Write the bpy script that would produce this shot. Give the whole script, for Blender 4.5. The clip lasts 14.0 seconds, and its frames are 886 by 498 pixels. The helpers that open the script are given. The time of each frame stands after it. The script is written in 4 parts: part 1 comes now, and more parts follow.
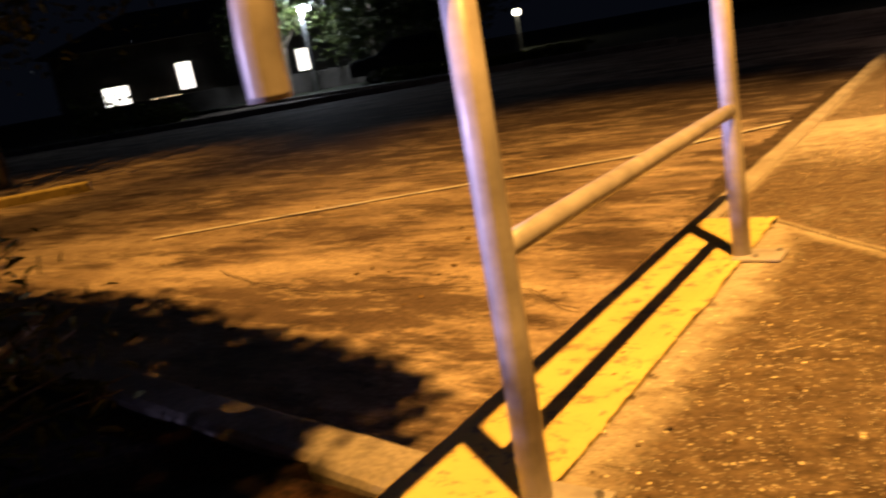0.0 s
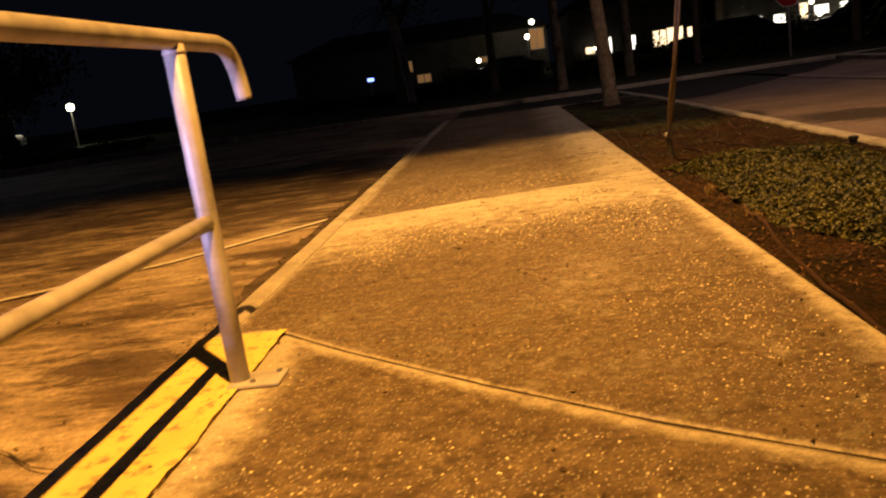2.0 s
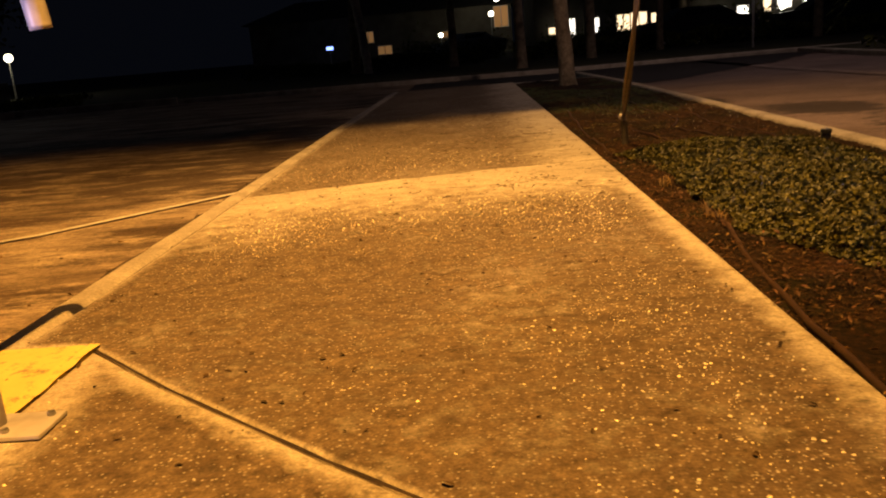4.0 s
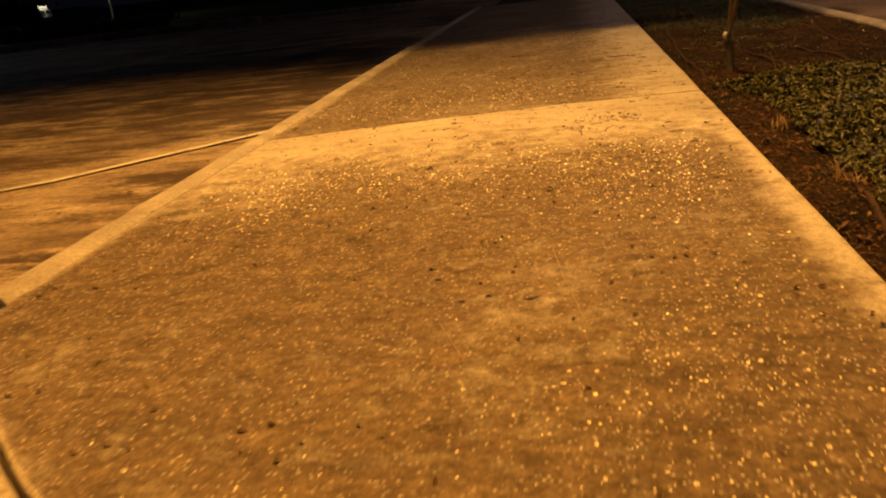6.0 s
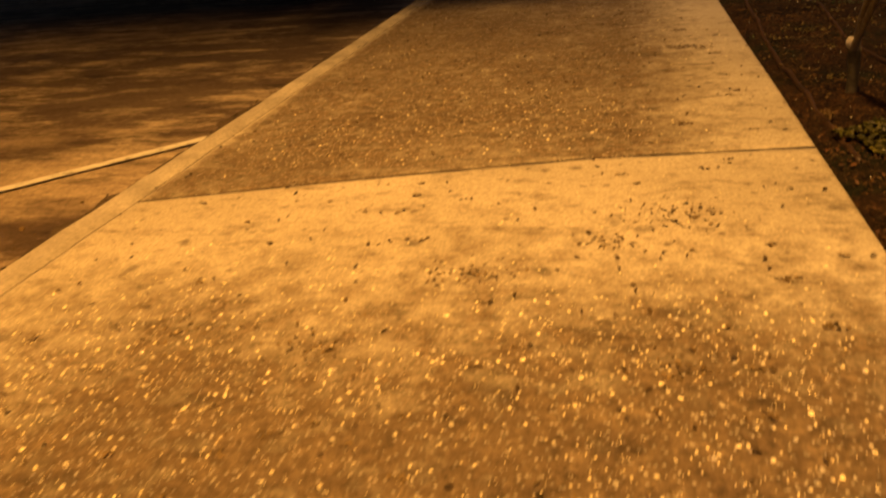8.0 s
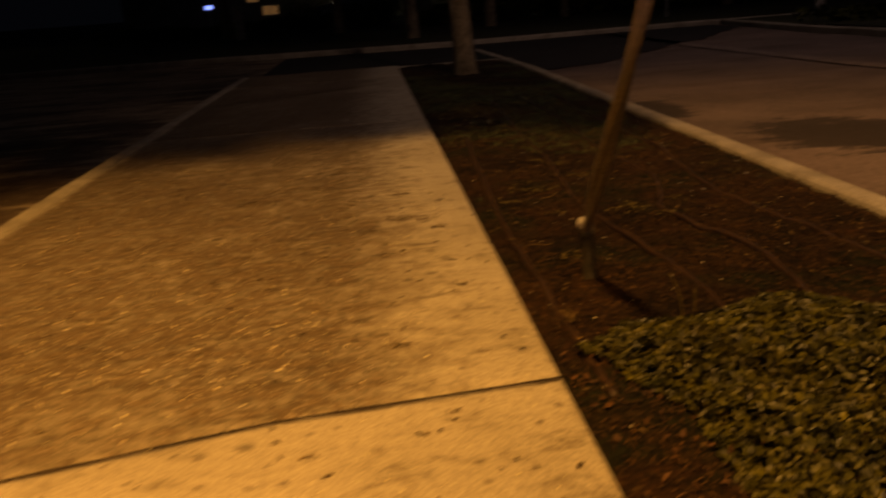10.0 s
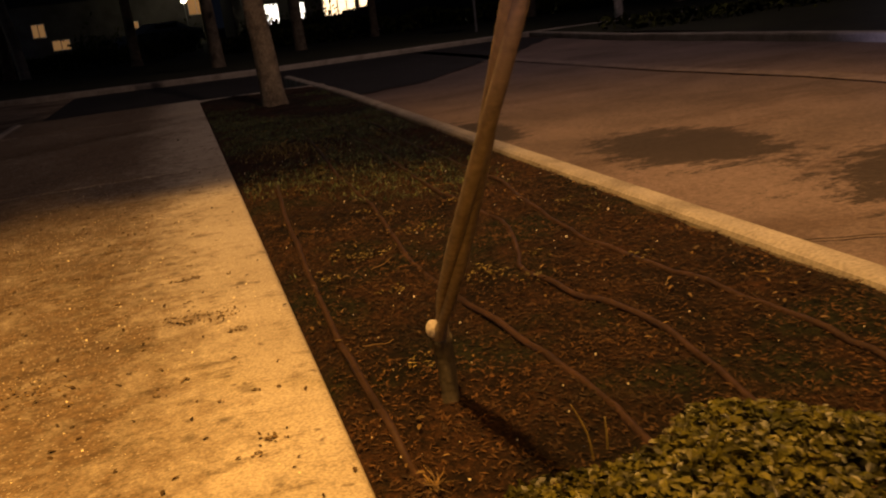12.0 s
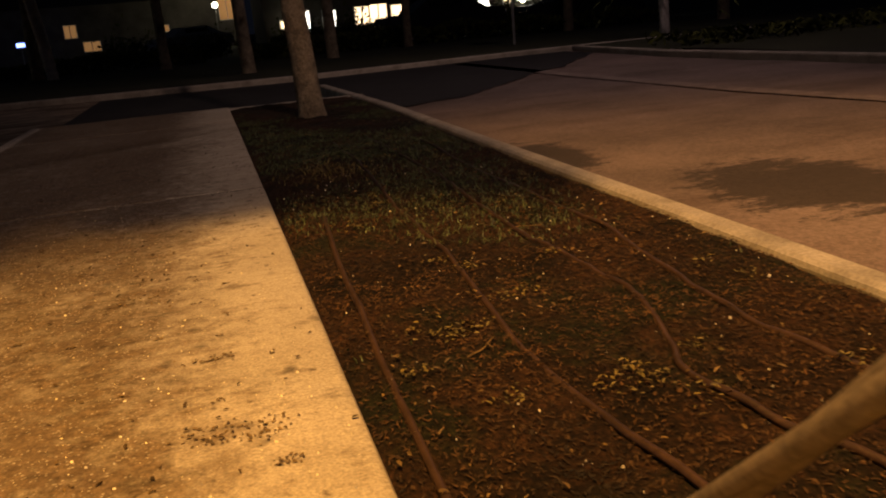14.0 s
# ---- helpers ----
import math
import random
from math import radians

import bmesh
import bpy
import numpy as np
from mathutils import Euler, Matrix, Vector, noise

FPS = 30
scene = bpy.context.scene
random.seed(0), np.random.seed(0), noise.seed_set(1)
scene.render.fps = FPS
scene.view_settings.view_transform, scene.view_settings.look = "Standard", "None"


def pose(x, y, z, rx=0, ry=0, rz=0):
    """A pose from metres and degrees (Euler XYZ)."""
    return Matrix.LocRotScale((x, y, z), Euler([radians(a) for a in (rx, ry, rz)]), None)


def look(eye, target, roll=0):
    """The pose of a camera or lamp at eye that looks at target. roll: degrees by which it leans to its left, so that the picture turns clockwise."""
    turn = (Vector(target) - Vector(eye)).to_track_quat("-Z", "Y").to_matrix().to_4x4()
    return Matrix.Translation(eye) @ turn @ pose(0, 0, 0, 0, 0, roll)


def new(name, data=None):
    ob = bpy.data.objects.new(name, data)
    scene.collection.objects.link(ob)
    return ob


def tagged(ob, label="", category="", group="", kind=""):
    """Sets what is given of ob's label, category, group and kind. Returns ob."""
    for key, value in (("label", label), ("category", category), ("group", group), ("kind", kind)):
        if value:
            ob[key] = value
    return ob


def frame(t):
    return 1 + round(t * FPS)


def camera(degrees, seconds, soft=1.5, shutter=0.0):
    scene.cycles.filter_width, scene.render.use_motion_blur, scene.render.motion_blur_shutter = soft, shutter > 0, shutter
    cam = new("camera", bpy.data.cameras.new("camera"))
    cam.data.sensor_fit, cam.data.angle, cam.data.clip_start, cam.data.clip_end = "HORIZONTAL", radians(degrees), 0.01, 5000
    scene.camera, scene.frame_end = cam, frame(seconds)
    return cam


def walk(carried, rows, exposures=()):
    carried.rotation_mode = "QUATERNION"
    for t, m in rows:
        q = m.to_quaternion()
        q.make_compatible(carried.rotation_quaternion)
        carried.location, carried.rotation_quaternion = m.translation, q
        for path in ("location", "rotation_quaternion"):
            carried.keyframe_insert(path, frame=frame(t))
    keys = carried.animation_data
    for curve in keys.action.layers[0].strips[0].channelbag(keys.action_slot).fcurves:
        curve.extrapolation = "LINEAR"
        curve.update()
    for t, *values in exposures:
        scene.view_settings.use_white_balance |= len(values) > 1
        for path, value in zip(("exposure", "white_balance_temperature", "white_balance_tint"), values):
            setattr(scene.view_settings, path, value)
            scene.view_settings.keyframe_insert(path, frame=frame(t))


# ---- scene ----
cam = camera(57.0, 14.0, soft=1.9, shutter=0.5)
PATH = [
    (0, (0.637, -2.372, 0.75), (-0.495, -0.797, 0.273), -10.1),
    (0.5, (0.623, -2.332, 0.752), (-0.238, -0.583, 0.301), -6.7),
    (0.7, (0.617, -2.296, 0.735), (-0.185, -0.504, 0.349), -5.1),
    (1, (0.634, -2.258, 0.763), (-0.011, -0.393, 0.439), -1.6),
    (1.2, (0.654, -2.234, 0.751), (0.14, -0.331, 0.418), -0.8),
    (1.5, (0.716, -2.187, 0.734), (0.45, -0.257, 0.282), -4.8),
    (1.7, (0.743, -2.071, 0.707), (0.528, -0.13, 0.276), -6.7),
    (2, (0.783, -1.976, 0.71), (0.582, -0.029, 0.299), -8.2),
    (2.5, (0.858, -1.809, 0.694), (0.727, 0.154, 0.334), -7.7),
    (3, (0.889, -1.63, 0.654), (0.827, 0.327, 0.245), -4.6),
    (3.2, (0.898, -1.566, 0.641), (0.833, 0.388, 0.223), -3.8),
    (5.3, (0.971, -0.961, 0.59), (0.796, 0.947, 0.017), -7.5),
    (5.5, (0.988, -0.882, 0.583), (0.801, 1.023, 0.005), -7.5),
    (6, (1.061, -0.697, 0.589), (0.719, 1.164, -0.061), -6.5),
    (6.5, (1.067, -0.469, 0.575), (0.777, 1.405, -0.061), -5.6),
    (6.7, (1.069, -0.422, 0.597), (0.78, 1.433, -0.092), -5.9),
    (7, (1.03, 0.24, 0.546), (0.736, 1.999, -0.359), -5.3),
    (7.5, (1.02, 0.387, 0.657), (0.671, 2.141, -0.237), -6.2),
    (7.7, (1.045, 0.49, 0.682), (0.61, 2.242, -0.186), -5.6),
    (9.8, (1.174, 1.215, 0.785), (1.172, 3.12, 0.18), -4.2),
    (10, (1.245, 1.345, 0.745), (1.381, 3.257, 0.155), -4.2),
    (10.5, (1.31, 1.554, 0.742), (1.678, 3.44, 0.187), -3.5),
    (11, (1.366, 1.701, 0.753), (1.997, 3.525, 0.229), -4.7),
    (11.5, (1.389, 1.871, 0.744), (1.992, 3.699, 0.202), -6.0),
    (12, (1.404, 2.029, 0.728), (1.938, 3.867, 0.149), -6.7),
    (12.5, (1.384, 2.2, 0.711), (1.92, 4.018, 0.072), -4.5),
    (13, (1.375, 2.359, 0.707), (1.937, 4.174, 0.082), -4.7),
    (13.5, (1.393, 2.57, 0.717), (1.921, 4.423, 0.184), -6.0),
    (14, (1.387, 2.738, 0.706), (1.88, 4.597, 0.158), -5.1),
]
EXPOSURE = [(0, 0.12, 6050, 10), (1, 0.05, 6250, 10), (2, 0.0, 6450, 10), (3, -0.05, 6500, 10), (5.5, -0.15, 6500, 10), (7.0, -0.42, 6500, 10), (7.7, -0.4, 6500, 10), (9.8, -0.9, 7400, 10), (10.5, -0.7, 7000, 10), (11, -0.35, 6700, 10), (12, 0.1, 6500, 10), (14, 0.33, 6500, 10)]
walk(cam, [(t, look(eye, target, roll)) for t, eye, target, roll in PATH], EXPOSURE)

# ---- world and lamps ----
world = bpy.data.worlds.new("night")
scene.world = world
world.use_nodes = True
world.node_tree.nodes["Background"].inputs[0].default_value = (0.25, 0.3, 0.5, 1)
world.node_tree.nodes["Background"].inputs[1].default_value = 0.007


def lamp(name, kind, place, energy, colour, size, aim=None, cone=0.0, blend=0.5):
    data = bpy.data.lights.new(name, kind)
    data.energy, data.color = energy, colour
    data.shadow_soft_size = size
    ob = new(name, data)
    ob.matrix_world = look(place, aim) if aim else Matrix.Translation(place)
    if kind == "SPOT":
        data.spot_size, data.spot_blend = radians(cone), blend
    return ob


SODIUM = (1.0, 0.44, 0.075)
SODIUM_PALE = (1.0, 0.49, 0.125)
lamp("sodium_lamp", "SPOT", (2.3, -3.0, 8.6), 12200, SODIUM, 0.07, (-1.3, 0.9, 0), 50, 1.0)
lamp("sodium_lamp_ahead", "SPOT", (0.8, 1.4, 7.4), 3900, SODIUM_PALE, 0.18, (2.5, 3.9, 0), 68, 0.9)
# unseen narrow spot, added to light the handrail posts from the left
lamp("white_post_spot", "SPOT", (-11.5, -11.0, 1.35), 19000, (0.66, 0.56, 1.0), 0.15, (0, -0.62, 1.0), 9, 0.8)
lamp("white_street_lamp", "POINT", (-19.72, 20.0, 2.7), 330, (0.85, 0.9, 1.0), 0.12)
# unseen spot, added to brighten the far street, palm and stop sign
lamp("far_street_fill", "SPOT", (8.6, 14.2, 7.5), 260, (1.0, 0.68, 0.64), 0.2, (7.5, 15, 0), 150, 0.7)
# unseen spot behind the camera, added as fill for far walk and tree
lamp("far_walk_fill", "SPOT", (4.2, -5.0, 8.5), 2100, (1.0, 0.64, 0.5), 0.2, (3.6, 8.6, 0), 38, 0.9)
lamp("sodium_lamp_of_the_car_park", "SPOT", (-10.5, -1.0, 8.0), 3000, SODIUM, 0.1, (-10.2, 2.4, 0), 48, 0.8)
lamp("garden_globe_light", "POINT", (2.75, 60.0, 2.9), 40, (1.0, 0.85, 0.55), 0.2)
lamp("garden_globe_light_left", "POINT", (-18.2, 32.6, 1.7), 60, (1.0, 0.88, 0.6), 0.2)

# ---- materials ----


def tex(nt, kind, **kw):
    n = nt.nodes.new(kind)
    for k, v in kw.items():
        n.inputs[k].default_value = v
    return n


def ramp(nt, src, stops):
    r = nt.nodes.new("ShaderNodeValToRGB")
    el = r.color_ramp.elements
    while len(el) < len(stops):
        el.new(0.5)
    for e, (p, c) in zip(el, stops):
        e.position = p
        e.color = (*c, 1) if len(c) == 3 else c
    nt.links.new(src, r.inputs[0])
    return r.outputs[0]


def mixc(nt, fac, a, b, mode="MIX"):
    m = nt.nodes.new("ShaderNodeMix")
    m.data_type, m.blend_type = "RGBA", mode
    for src, sock in ((fac, m.inputs[0]), (a, m.inputs[6]), (b, m.inputs[7])):
        if isinstance(src, (int, float)):
            sock.default_value = src
        elif isinstance(src, tuple):
            sock.default_value = (*src, 1)
        else:
            nt.links.new(src, sock)
    return m.outputs[2]


def coords(nt, scale=(1, 1, 1), local=False):
    c = nt.nodes.new("ShaderNodeTexCoord")
    g = nt.nodes.new("ShaderNodeNewGeometry")
    mp = nt.nodes.new("ShaderNodeMapping")
    mp.inputs["Scale"].default_value = scale
    nt.links.new(c.outputs["Object"] if local else g.outputs["Position"], mp.inputs[0])
    return mp.outputs[0]


def noise_tex(nt, vec, scale, detail=5.0, rough=0.6):
    n = tex(nt, "ShaderNodeTexNoise", Scale=scale, Detail=detail, Roughness=rough)
    nt.links.new(vec, n.inputs["Vector"])
    return n.outputs[0]


def noise_col(nt, vec, scale):
    n = tex(nt, "ShaderNodeTexNoise", Scale=scale, Detail=4.0)
    nt.links.new(vec, n.inputs["Vector"])
    return n.outputs["Color"]


def base(name, rough=0.7, metal=0.0, spec=0.4):
    m = bpy.data.materials.new(name)
    m.use_nodes = True
    b = m.node_tree.nodes["Principled BSDF"]
    b.inputs["Roughness"].default_value = rough
    b.inputs["Metallic"].default_value = metal
    b.inputs["Specular IOR Level"].default_value = spec
    return m, m.node_tree, b


def bump(nt, b, height, strength, dist):
    n = nt.nodes.new("ShaderNodeBump")
    n.inputs["Strength"].default_value, n.inputs["Distance"].default_value = strength, dist
    nt.links.new(height, n.inputs["Height"])
    nt.links.new(n.outputs[0], b.inputs["Normal"])


def worn(name, c1, c2, scale=6.0, rough=0.7, fine=60.0, strength=0.3, dist=0.004, metal=0.0, local=False, spread=0.0, spec=0.4):
    """A surface of two tones at two scales, with relief; spread: how far single objects or islands differ."""
    m, nt, b = base(name, rough, metal, spec)
    v = coords(nt, local=local)
    big, small = noise_tex(nt, v, scale), noise_tex(nt, v, fine, 3)
    col = ramp(nt, big, [(0.32, c1), (0.68, c2)])
    dark = ramp(nt, small, [(0.3, (0.55, 0.55, 0.55)), (0.65, (1.15, 1.15, 1.15))])
    col = mixc(nt, 0.7, col, dark, "MULTIPLY")
    if spread:
        g = nt.nodes.new("ShaderNodeNewGeometry")
        tint = ramp(nt, g.outputs["Random Per Island"], [(0, (1 - spread,) * 3), (1, (1 + spread, 1 + spread * 0.8, 1 - spread * 0.2))])
        col = mixc(nt, 1.0, col, tint, "MULTIPLY")
    nt.links.new(col, b.inputs["Base Color"])
    bump(nt, b, small, strength, dist)
    return m


def glow(name, colour, strength):
    m, nt, b = base(name)
    b.inputs["Base Color"].default_value = (*colour, 1)
    b.inputs["Emission Color"].default_value = (*colour, 1)
    b.inputs["Emission Strength"].default_value = strength
    return m


def concrete_aggregate():
    """Broom-worn concrete: pale shell and pebble chips show where the cream has worn off (attribute 'worn')."""
    m, nt, b = base("exposed_aggregate_concrete", 0.75)
    v = coords(nt)
    at = nt.nodes.new("ShaderNodeAttribute")
    at.attribute_name = "worn"
    big, mid, fine = noise_tex(nt, v, 2.2, 4), noise_tex(nt, v, 14, 5), noise_tex(nt, v, 150, 3)
    cream = ramp(nt, big, [(0.3, (0.36, 0.32, 0.25)), (0.7, (0.5, 0.455, 0.37))])
    paste = ramp(nt, mid, [(0.3, (0.07, 0.047, 0.03)), (0.7, (0.19, 0.143, 0.094))])
    edge = nt.nodes.new("ShaderNodeMath")
    edge.operation = "MULTIPLY_ADD"
    nt.links.new(mid, edge.inputs[0])
    edge.inputs[1].default_value = 0.9
    nt.links.new(at.outputs["Fac"], edge.inputs[2])
    fac = ramp(nt, edge.outputs[0], [(0.62, (0, 0, 0)), (1.12, (1, 1, 1))])
    fac_node = nt.nodes[-1]
    col = mixc(nt, fac, cream, paste)
    vor = tex(nt, "ShaderNodeTexVoronoi", Scale=105.0)
    nt.links.new(v, vor.inputs["Vector"])
    chips = ramp(nt, vor.outputs["Distance"], [(0.22, (1, 1, 1)), (0.36, (0, 0, 0))])
    pick = ramp(nt, vor.outputs["Color"], [(0.45, (0, 0, 0)), (0.7, (1, 1, 1))])
    chip = mixc(nt, 1.0, chips, pick, "MULTIPLY")
    chip = mixc(nt, 1.0, chip, fac, "MULTIPLY")
    col = mixc(nt, chip, col, (0.34, 0.315, 0.27))
    grain = ramp(nt, noise_tex(nt, v, 48, 4, 0.7), [(0.33, (0.5, 0.48, 0.45)), (0.6, (1.2, 1.2, 1.2))])
    gfac = ramp(nt, fac, [(0, (0.3, 0.3, 0.3)), (1, (0.9, 0.9, 0.9))])
    col = mixc(nt, gfac, col, grain, "MULTIPLY")
    grit = ramp(nt, fine, [(0.35, (0.6, 0.6, 0.6)), (0.62, (1.12, 1.12, 1.12))])
    col = mixc(nt, 0.75, col, grit, "MULTIPLY")
    stain = ramp(nt, noise_tex(nt, v, 5.5, 6, 0.7), [(0.27, (0.5, 0.47, 0.43)), (0.42, (1, 1, 1))])
    col = mixc(nt, 0.8, col, stain, "MULTIPLY")
    spot = tex(nt, "ShaderNodeTexVoronoi", Scale=8.5)
    wob = mixc(nt, 0.045, v, noise_col(nt, v, 20))
    nt.links.new(wob, spot.inputs["Vector"])
    few = ramp(nt, spot.outputs["Color"], [(0.34, (0, 0, 0)), (0.42, (1, 1, 1))])
    gum = ramp(nt, spot.outputs["Distance"], [(0.03, (0.75, 0.75, 0.75)), (0.2, (0, 0, 0))])
    col = mixc(nt, mixc(nt, 1.0, few, gum, "MULTIPLY"), col, (0.05, 0.037, 0.026))
    speck = tex(nt, "ShaderNodeTexVoronoi", Scale=19.0)
    nt.links.new(mixc(nt, 0.035, v, noise_col(nt, v, 45)), speck.inputs["Vector"])
    some = ramp(nt, speck.outputs["Color"], [(0.46, (0, 0, 0)), (0.54, (1, 1, 1))])
    dot = ramp(nt, speck.outputs["Distance"], [(0.06, (0.75, 0.75, 0.75)), (0.2, (0, 0, 0))])
    col = mixc(nt, mixc(nt, 1.0, some, dot, "MULTIPLY"), col, (0.07, 0.05, 0.034))
    smear = ramp(nt, noise_tex(nt, coords(nt, (0.7, 1.5, 1)), 9, 7, 0.75), [(0.34, (0.4, 0.36, 0.31)), (0.46, (1, 1, 1))])
    col = mixc(nt, 0.85, col, smear, "MULTIPLY")
    nt.links.new(col, b.inputs["Base Color"])
    nt.links.new(ramp(nt, chip, [(0, (0.8, 0.8, 0.8)), (1, (0.3, 0.3, 0.3))]), b.inputs["Roughness"])
    h = mixc(nt, 0.5, fine, vor.outputs["Distance"])
    bump(nt, b, h, 0.5, 0.006)
    return m


def asphalt(name, c1, c2, stain, patches=(), blotch=(0.38, 0.5), sand=None, dirt=(0.036, 0.028, 0.024)):
    m, nt, b = base(name, 0.85)
    v = coords(nt)
    vs = coords(nt, (0.5, 1.7, 1))
    col = ramp(nt, noise_tex(nt, v, 0.9, 8, 0.65), [(0.35, c1), (0.65, c2)])
    blot = ramp(nt, noise_tex(nt, vs, 1.3, 9, 0.72), [(blotch[0], stain), (blotch[1], (1, 1, 1))])
    col = mixc(nt, 0.85, col, blot, "MULTIPLY")
    # dirt is the patch tone: stains, and on the car park also painted shade
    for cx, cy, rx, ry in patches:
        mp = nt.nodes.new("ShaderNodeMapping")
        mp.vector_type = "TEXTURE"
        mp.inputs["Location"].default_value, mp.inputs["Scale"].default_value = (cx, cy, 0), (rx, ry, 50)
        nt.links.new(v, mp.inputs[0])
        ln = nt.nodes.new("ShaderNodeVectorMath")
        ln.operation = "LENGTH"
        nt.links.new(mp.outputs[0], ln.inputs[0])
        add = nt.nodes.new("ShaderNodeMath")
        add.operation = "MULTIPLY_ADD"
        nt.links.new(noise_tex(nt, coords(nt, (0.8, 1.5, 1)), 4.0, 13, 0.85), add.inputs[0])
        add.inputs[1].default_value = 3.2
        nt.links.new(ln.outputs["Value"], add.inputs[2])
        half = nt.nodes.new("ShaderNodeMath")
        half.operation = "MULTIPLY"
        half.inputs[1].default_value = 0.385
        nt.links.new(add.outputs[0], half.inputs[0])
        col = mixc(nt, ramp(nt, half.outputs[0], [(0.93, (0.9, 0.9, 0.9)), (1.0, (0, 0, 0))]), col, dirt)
    if sand:
        drift = ramp(nt, noise_tex(nt, coords(nt, (0.55, 1.5, 1)), 2.6, 12, 0.78), [(0.5, (0, 0, 0)), (0.62, (0.8, 0.8, 0.8))])
        col = mixc(nt, drift, col, sand)
        grime = ramp(nt, noise_tex(nt, coords(nt, (0.6, 1.6, 1)), 4.2, 12, 0.8), [(0.36, (0.16, 0.11, 0.085)), (0.47, (1, 1, 1))])
        col = mixc(nt, 0.85, col, grime, "MULTIPLY")
    grain = noise_tex(nt, v, 38, 5, 0.75)
    col = mixc(nt, 0.8, col, ramp(nt, grain, [(0.34, (0.6, 0.58, 0.56)), (0.62, (1.15, 1.15, 1.15))]), "MULTIPLY")
    fine = noise_tex(nt, v, 130, 3)
    col = mixc(nt, 0.8, col, ramp(nt, fine, [(0.3, (0.55, 0.55, 0.55)), (0.7, (1.2, 1.2, 1.2))]), "MULTIPLY")
    nt.links.new(col, b.inputs["Base Color"])
    bump(nt, b, fine, 0.6, 0.006)
    return m


def mulch():
    """Shredded dark mulch: reddish brown, with greenish mossy patches and coarse crumbs."""
    m, nt, b = base("mulch_soil", 0.95, 0.0, 0.2)
    v = coords(nt)
    col = ramp(nt, noise_tex(nt, v, 2.3, 6, 0.65), [(0.36, (0.01, 0.007, 0.004)), (0.64, (0.062, 0.03, 0.014))])
    green = ramp(nt, noise_tex(nt, v, 1.7, 6, 0.7), [(0.5, (0, 0, 0)), (0.6, (0.85, 0.85, 0.85))])
    col = mixc(nt, green, col, (0.019, 0.024, 0.01))
    crumb = noise_tex(nt, v, 42, 7, 0.8)
    col = mixc(nt, 1.0, col, ramp(nt, crumb, [(0.36, (0.18, 0.18, 0.18)), (0.5, (0.75, 0.75, 0.75)), (0.66, (1.9, 1.8, 1.6))]), "MULTIPLY")
    shred = noise_tex(nt, coords(nt, (1, 0.35, 1)), 120, 4, 0.7)
    col = mixc(nt, 0.8, col, ramp(nt, shred, [(0.35, (0.4, 0.4, 0.4)), (0.62, (1.4, 1.35, 1.25))]), "MULTIPLY")
    nt.links.new(col, b.inputs["Base Color"])
    bump(nt, b, crumb, 1.0, 0.025)
    return m


def paint(name, colour, under, keep=0.42):
    m, nt, b = base(name, 0.6)
    v = coords(nt)
    n = noise_tex(nt, v, 16, 8, 0.75)
    col = mixc(nt, ramp(nt, n, [(keep - 0.08, (0, 0, 0)), (keep, (1, 1, 1))]), under, colour)
    col = mixc(nt, 0.6, col, ramp(nt, noise_tex(nt, v, 4, 5), [(0.3, (0.72, 0.7, 0.66)), (0.6, (1.05, 1.05, 1.05))]), "MULTIPLY")
    nt.links.new(col, b.inputs["Base Color"])
    bump(nt, b, noise_tex(nt, v, 90, 3), 0.35, 0.004)
    return m


CONCRETE = concrete_aggregate()
KERB = worn("kerb_concrete", (0.24, 0.215, 0.18), (0.42, 0.385, 0.33), 5, 0.8, 90, 0.4)
KERB_DARK = worn("kerb_concrete_aged", (0.2, 0.18, 0.15), (0.36, 0.33, 0.28), 3, 0.85, 70, 0.5)
YELLOW = paint("yellow_kerb_paint", (0.66, 0.54, 0.15), (0.3, 0.235, 0.12), 0.47)
# patches past y 3 mix stains with lamp fall-off painted into the colour
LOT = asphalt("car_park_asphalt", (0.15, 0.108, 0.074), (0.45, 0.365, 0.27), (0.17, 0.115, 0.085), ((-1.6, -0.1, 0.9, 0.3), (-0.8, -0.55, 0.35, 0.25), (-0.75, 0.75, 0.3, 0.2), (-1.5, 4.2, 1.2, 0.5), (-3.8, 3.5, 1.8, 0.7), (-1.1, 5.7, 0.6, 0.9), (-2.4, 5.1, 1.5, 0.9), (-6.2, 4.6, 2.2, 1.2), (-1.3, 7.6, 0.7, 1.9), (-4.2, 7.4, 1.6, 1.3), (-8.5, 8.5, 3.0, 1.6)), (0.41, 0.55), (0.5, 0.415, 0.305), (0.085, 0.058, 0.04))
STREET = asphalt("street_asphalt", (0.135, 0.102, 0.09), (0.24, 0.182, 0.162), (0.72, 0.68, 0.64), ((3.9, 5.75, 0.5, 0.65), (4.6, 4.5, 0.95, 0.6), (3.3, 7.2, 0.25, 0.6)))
BLACKTOP = worn("new_blacktop", (0.009, 0.009, 0.011), (0.021, 0.021, 0.023), 2, 0.8, 120, 0.5)
WHITE = paint("white_line_paint", (0.62, 0.6, 0.55), (0.22, 0.19, 0.15), 0.46)
SOIL = mulch()
JOINT = worn("joint_dirt", (0.018, 0.012, 0.008), (0.045, 0.03, 0.02), 12, 0.95, 90, 0.6)
GUTTER = worn("gutter_dirt", (0.04, 0.028, 0.018), (0.095, 0.066, 0.04), 9, 0.95, 70, 0.8, 0.01)
WEED = worn("pale_weed_leaf", (0.1, 0.085, 0.028), (0.2, 0.158, 0.05), 12, 0.6, 90, 0.2, spread=0.45)
